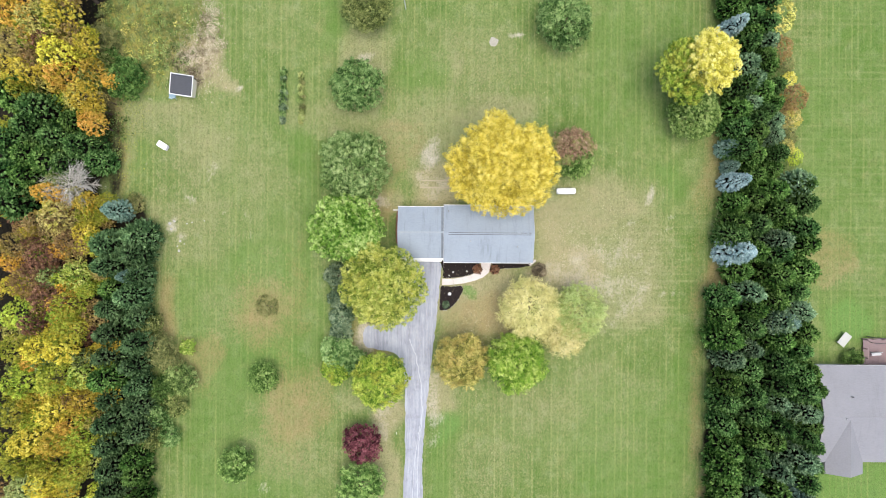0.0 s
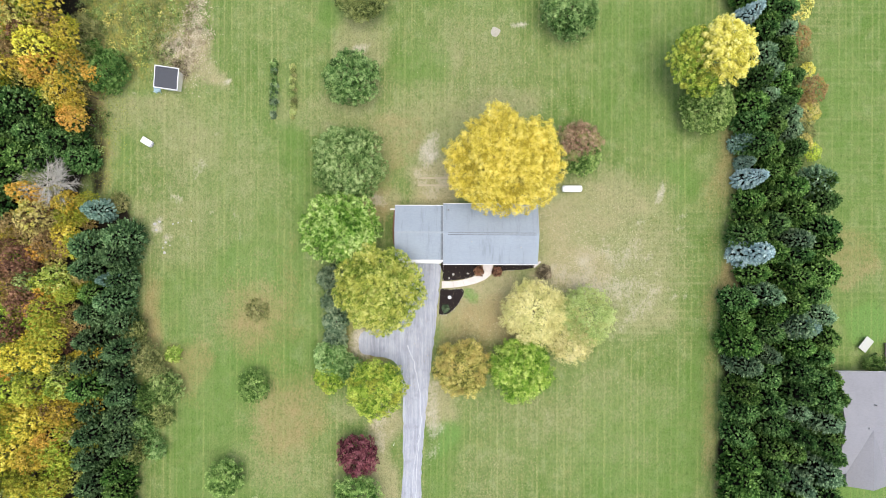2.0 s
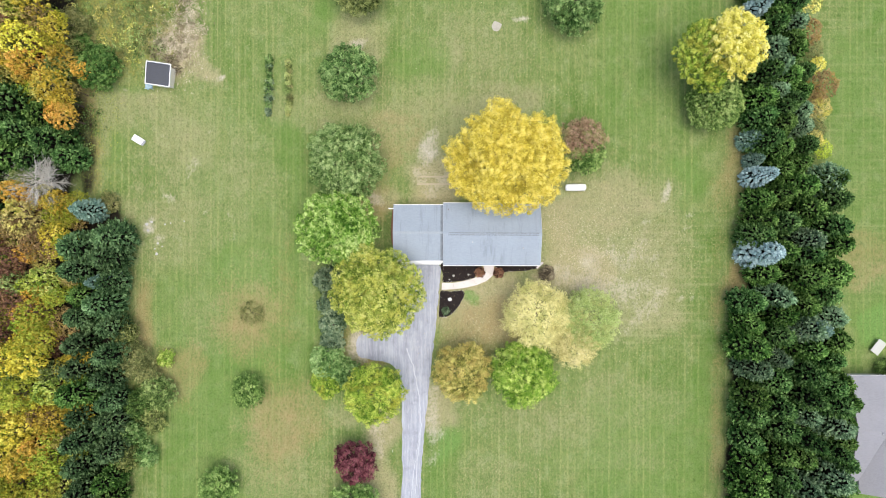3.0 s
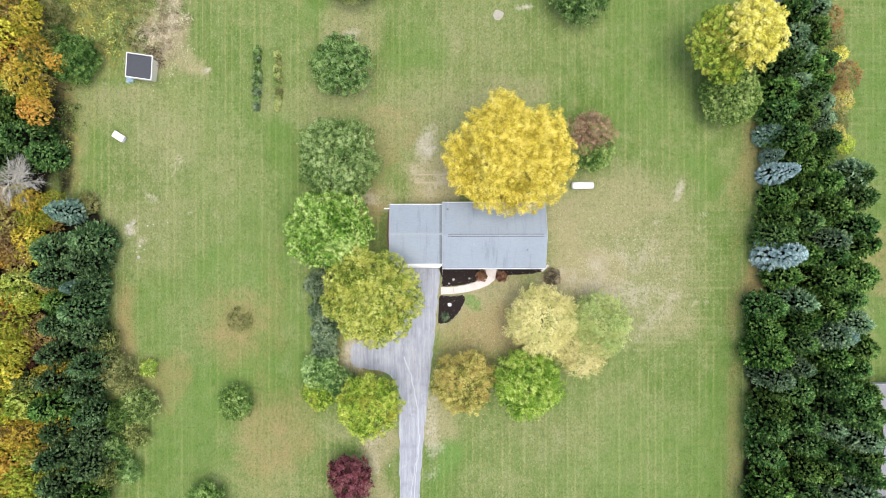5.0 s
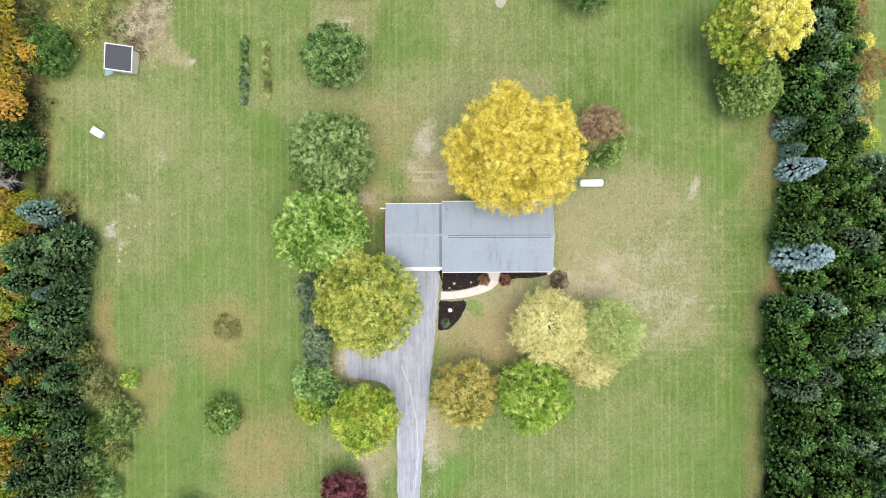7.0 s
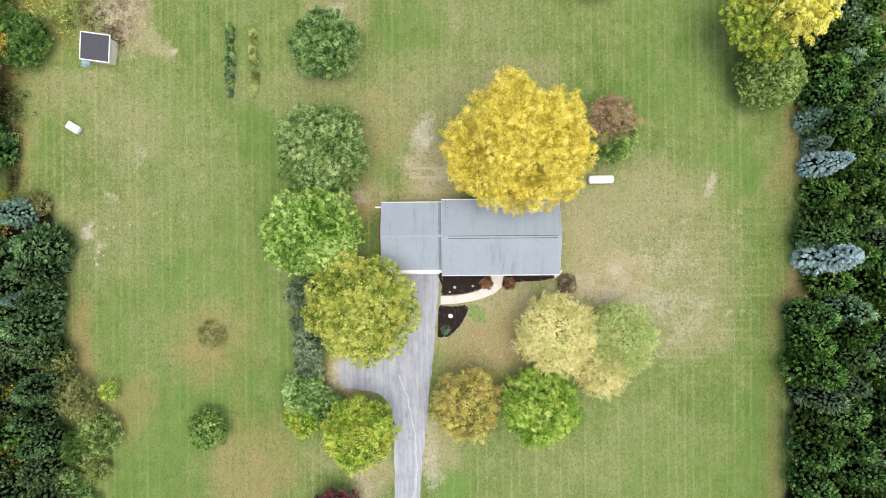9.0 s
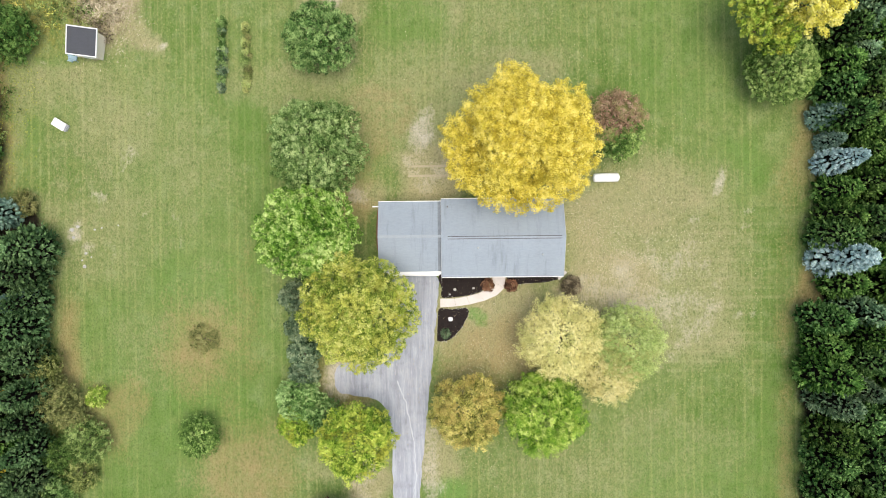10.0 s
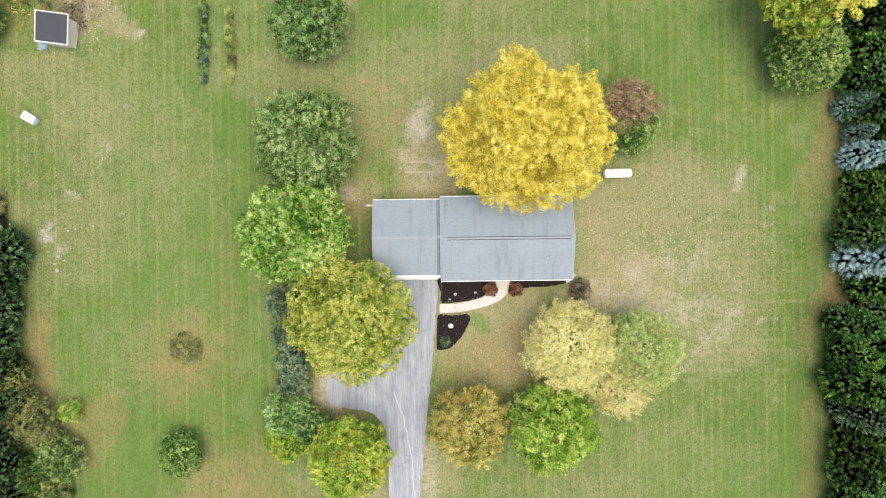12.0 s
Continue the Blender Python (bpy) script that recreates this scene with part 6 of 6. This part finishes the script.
# ---- fallen leaves ----
def litter(name, spots, count, kind, label, seed, length=(0.06, 0.12), slim=0.8):
    """Loose leaves lying flat on the grass."""
    rng = np.random.default_rng(seed)
    cs = []
    for x, y, rx, ry, share in spots:
        k = int(count * share)
        cs.append(np.column_stack([rng.normal(x, rx * 0.6, k), rng.normal(y, ry * 0.6, k), np.full(k, 0.03)]))
    c = np.concatenate(cs)
    inside = (c[:, 0] > -6.8) & (c[:, 0] < 14.0) & (c[:, 1] > 7.2) & (c[:, 1] < 16.2)
    c = c[~inside]
    nrm = unit(rng.normal(0, 0.35, (len(c), 3)) + [0, 0, 1])
    ax = np.cross(nrm, unit(rng.normal(0, 1, (len(c), 3))))
    ln = rng.uniform(*length, len(c))
    v, f = sprays(c, ax, nrm, ln, ln * slim, 0.05)
    return tagged(new(name, mesh_of(name, v, f, LEAF[kind])), label, "leaves", kind="stuff")


litter("fallen_leaves", [(10.26, 22.67, 13, 11, 0.5), (19.09, 11.36, 8, 7, 0.3), (7.78, 0.78, 8, 6, 0.2)], 3500, "fallen", "faded leaves scattered under the golden maple", 1, (0.05, 0.11))
litter("fallen_leaves", [(9.54, -0.96, 10, 7, 0.5), (15.69, -4.42, 9, 6, 0.3), (3.46, -8.00, 6, 6, 0.2)], 4500, "fallen", "pale leaves scattered on the front lawn", 2, (0.05, 0.115))
litter("fallen_leaves", [(19.09, 11.79, 5, 7, 0.6), (24.35, 9.64, 7, 6, 0.4)], 5000, "fallen", "pale leaves scattered on the dry lawn beside the house", 4, (0.05, 0.13))


def weeds(name, spots, count, kind, label, seed):
    """Low weed clumps."""
    rng = np.random.default_rng(seed)
    lobes = []
    for x, y, rx, ry, share in spots:
        for _ in range(int(count * share)):
            r = rng.uniform(0.2, 0.75)
            lobes.append((rng.normal(x, rx * 0.55), rng.normal(y, ry * 0.55), r * 0.15, r, r * rng.uniform(0.25, 0.6)))
    v, f = crown_cloud(rng, np.array(lobes), 0.13, 0.3, 0.3, 0.6, 0.15)
    return tagged(new(name, mesh_of(name, v, f, LEAF[kind])), label, "weeds", kind="stuff")


weeds("meadow_weeds", [(-47.55, 43.27, 7, 6, 0.8), (-44.47, 38.93, 3, 4, 0.2)], 26, "amber", "olive-yellow weeds in the old garden", 5)
weeds("meadow_weeds", [(-51.92, 42.37, 4, 7, 0.4), (-42.30, 41.56, 4, 6, 0.4), (-50.11, 30.15, 2, 6, 0.2)], 120, "thicket", "dull green weeds in the old garden", 6)
weeds("meadow_weeds", [(-48.42, 42.39, 7, 7, 0.6), (-41.00, 42.44, 3, 6, 0.4)], 110, "scrub", "brownish weeds in the old garden", 8)
weeds("meadow_weeds", [(-38.35, 38.09, 2.5, 3.5, 0.6), (-36.02, 43.35, 1.8, 4.2, 0.4)], 26, "brush", "dead brush in the old garden", 9)
weeds("meadow_weeds", [(-38.6, 37.6, 2.4, 3.2, 0.7), (-36.4, 42.0, 1.4, 3.4, 0.3)], 34, "umber", "brown withered weeds in the old garden", 10)
litter("dead_stalks", [(-37.92, 38.53, 3.2, 4.4, 0.6), (-36.02, 43.35, 1.8, 5.0, 0.4)], 4200, "brush", "grey-tan dead stalks lying in the old garden", 7, (0.2, 0.6), 0.12)
litter("fallen_leaves", [(-47.99, 42.40, 8, 7, 0.6), (-49.65, 27.53, 3, 9, 0.4)], 4000, "chart", "yellow-green leaves and weeds in the old garden", 3)


# ---- bed edging and flecks ----
def pebbles(name, line, count, size, material, label, seed, spread=0.06):
    """Small stones set along a line."""
    rng = np.random.default_rng(seed)
    base = np.array([(1, 0, 0), (0, 1, 0), (-1, 0, 0), (0, -1, 0), (0.1, 0.1, 0.8), (0, 0, -0.6)], float)
    tri = np.array([(0, 1, 4), (1, 2, 4), (2, 3, 4), (3, 0, 4), (1, 0, 5), (2, 1, 5), (3, 2, 5), (0, 3, 5)])
    pts = np.array(line)
    seg = np.linalg.norm(np.diff(pts, axis=0), axis=1)
    at = np.sort(rng.uniform(0, seg.sum(), count))
    cum = np.concatenate([[0], np.cumsum(seg)])
    px, py = np.interp(at, cum, pts[:, 0]), np.interp(at, cum, pts[:, 1])
    vs, fs = [], []
    for k in range(count):
        r = size * rng.uniform(0.5, 1.3)
        m = Euler((0, 0, rng.uniform(0, 6.28))).to_matrix()
        v = (base * r * rng.uniform(0.7, 1.3, (1, 3))) @ np.array(m).T + [px[k] + rng.normal(0, spread), py[k] + rng.normal(0, spread), 0.05]
        fs.append(tri + 6 * k)
        vs.append(v)
    return tagged(new(name, mesh_of(name, np.concatenate(vs), np.concatenate(fs), material)), label, "edging", kind="stuff")


for i, (text, pts) in enumerate(beds):
    pebbles("bed_edging", pts + pts[:1], 80 if i != 1 else 64, 0.06, STONE, "small pale stones edging the mulch bed", 200 + i)
for i, (x, y, rx, ry, k) in enumerate(((2.65, 6.18, 2.0, 0.8, 30), (1.28, 1.97, 1.2, 1.6, 35), (10.80, 6.86, 2.2, 0.4, 25))):
    rng = np.random.default_rng(300 + i)
    c = np.column_stack([rng.uniform(x - rx, x + rx, k), rng.uniform(y - ry, y + ry, k), np.full(k, 0.09)])
    nrm = unit(rng.normal(0, 0.3, (k, 3)) + [0, 0, 1])
    v, f = sprays(c, np.cross(nrm, unit(rng.normal(0, 1, (k, 3)))), nrm, rng.uniform(0.04, 0.09, k), rng.uniform(0.03, 0.07, k), 0.05)
    tagged(new("fallen_leaves", mesh_of("fallen_leaves", v, f, LEAF["faded"])), "pale leaves lying on the mulch", "leaves", kind="stuff")
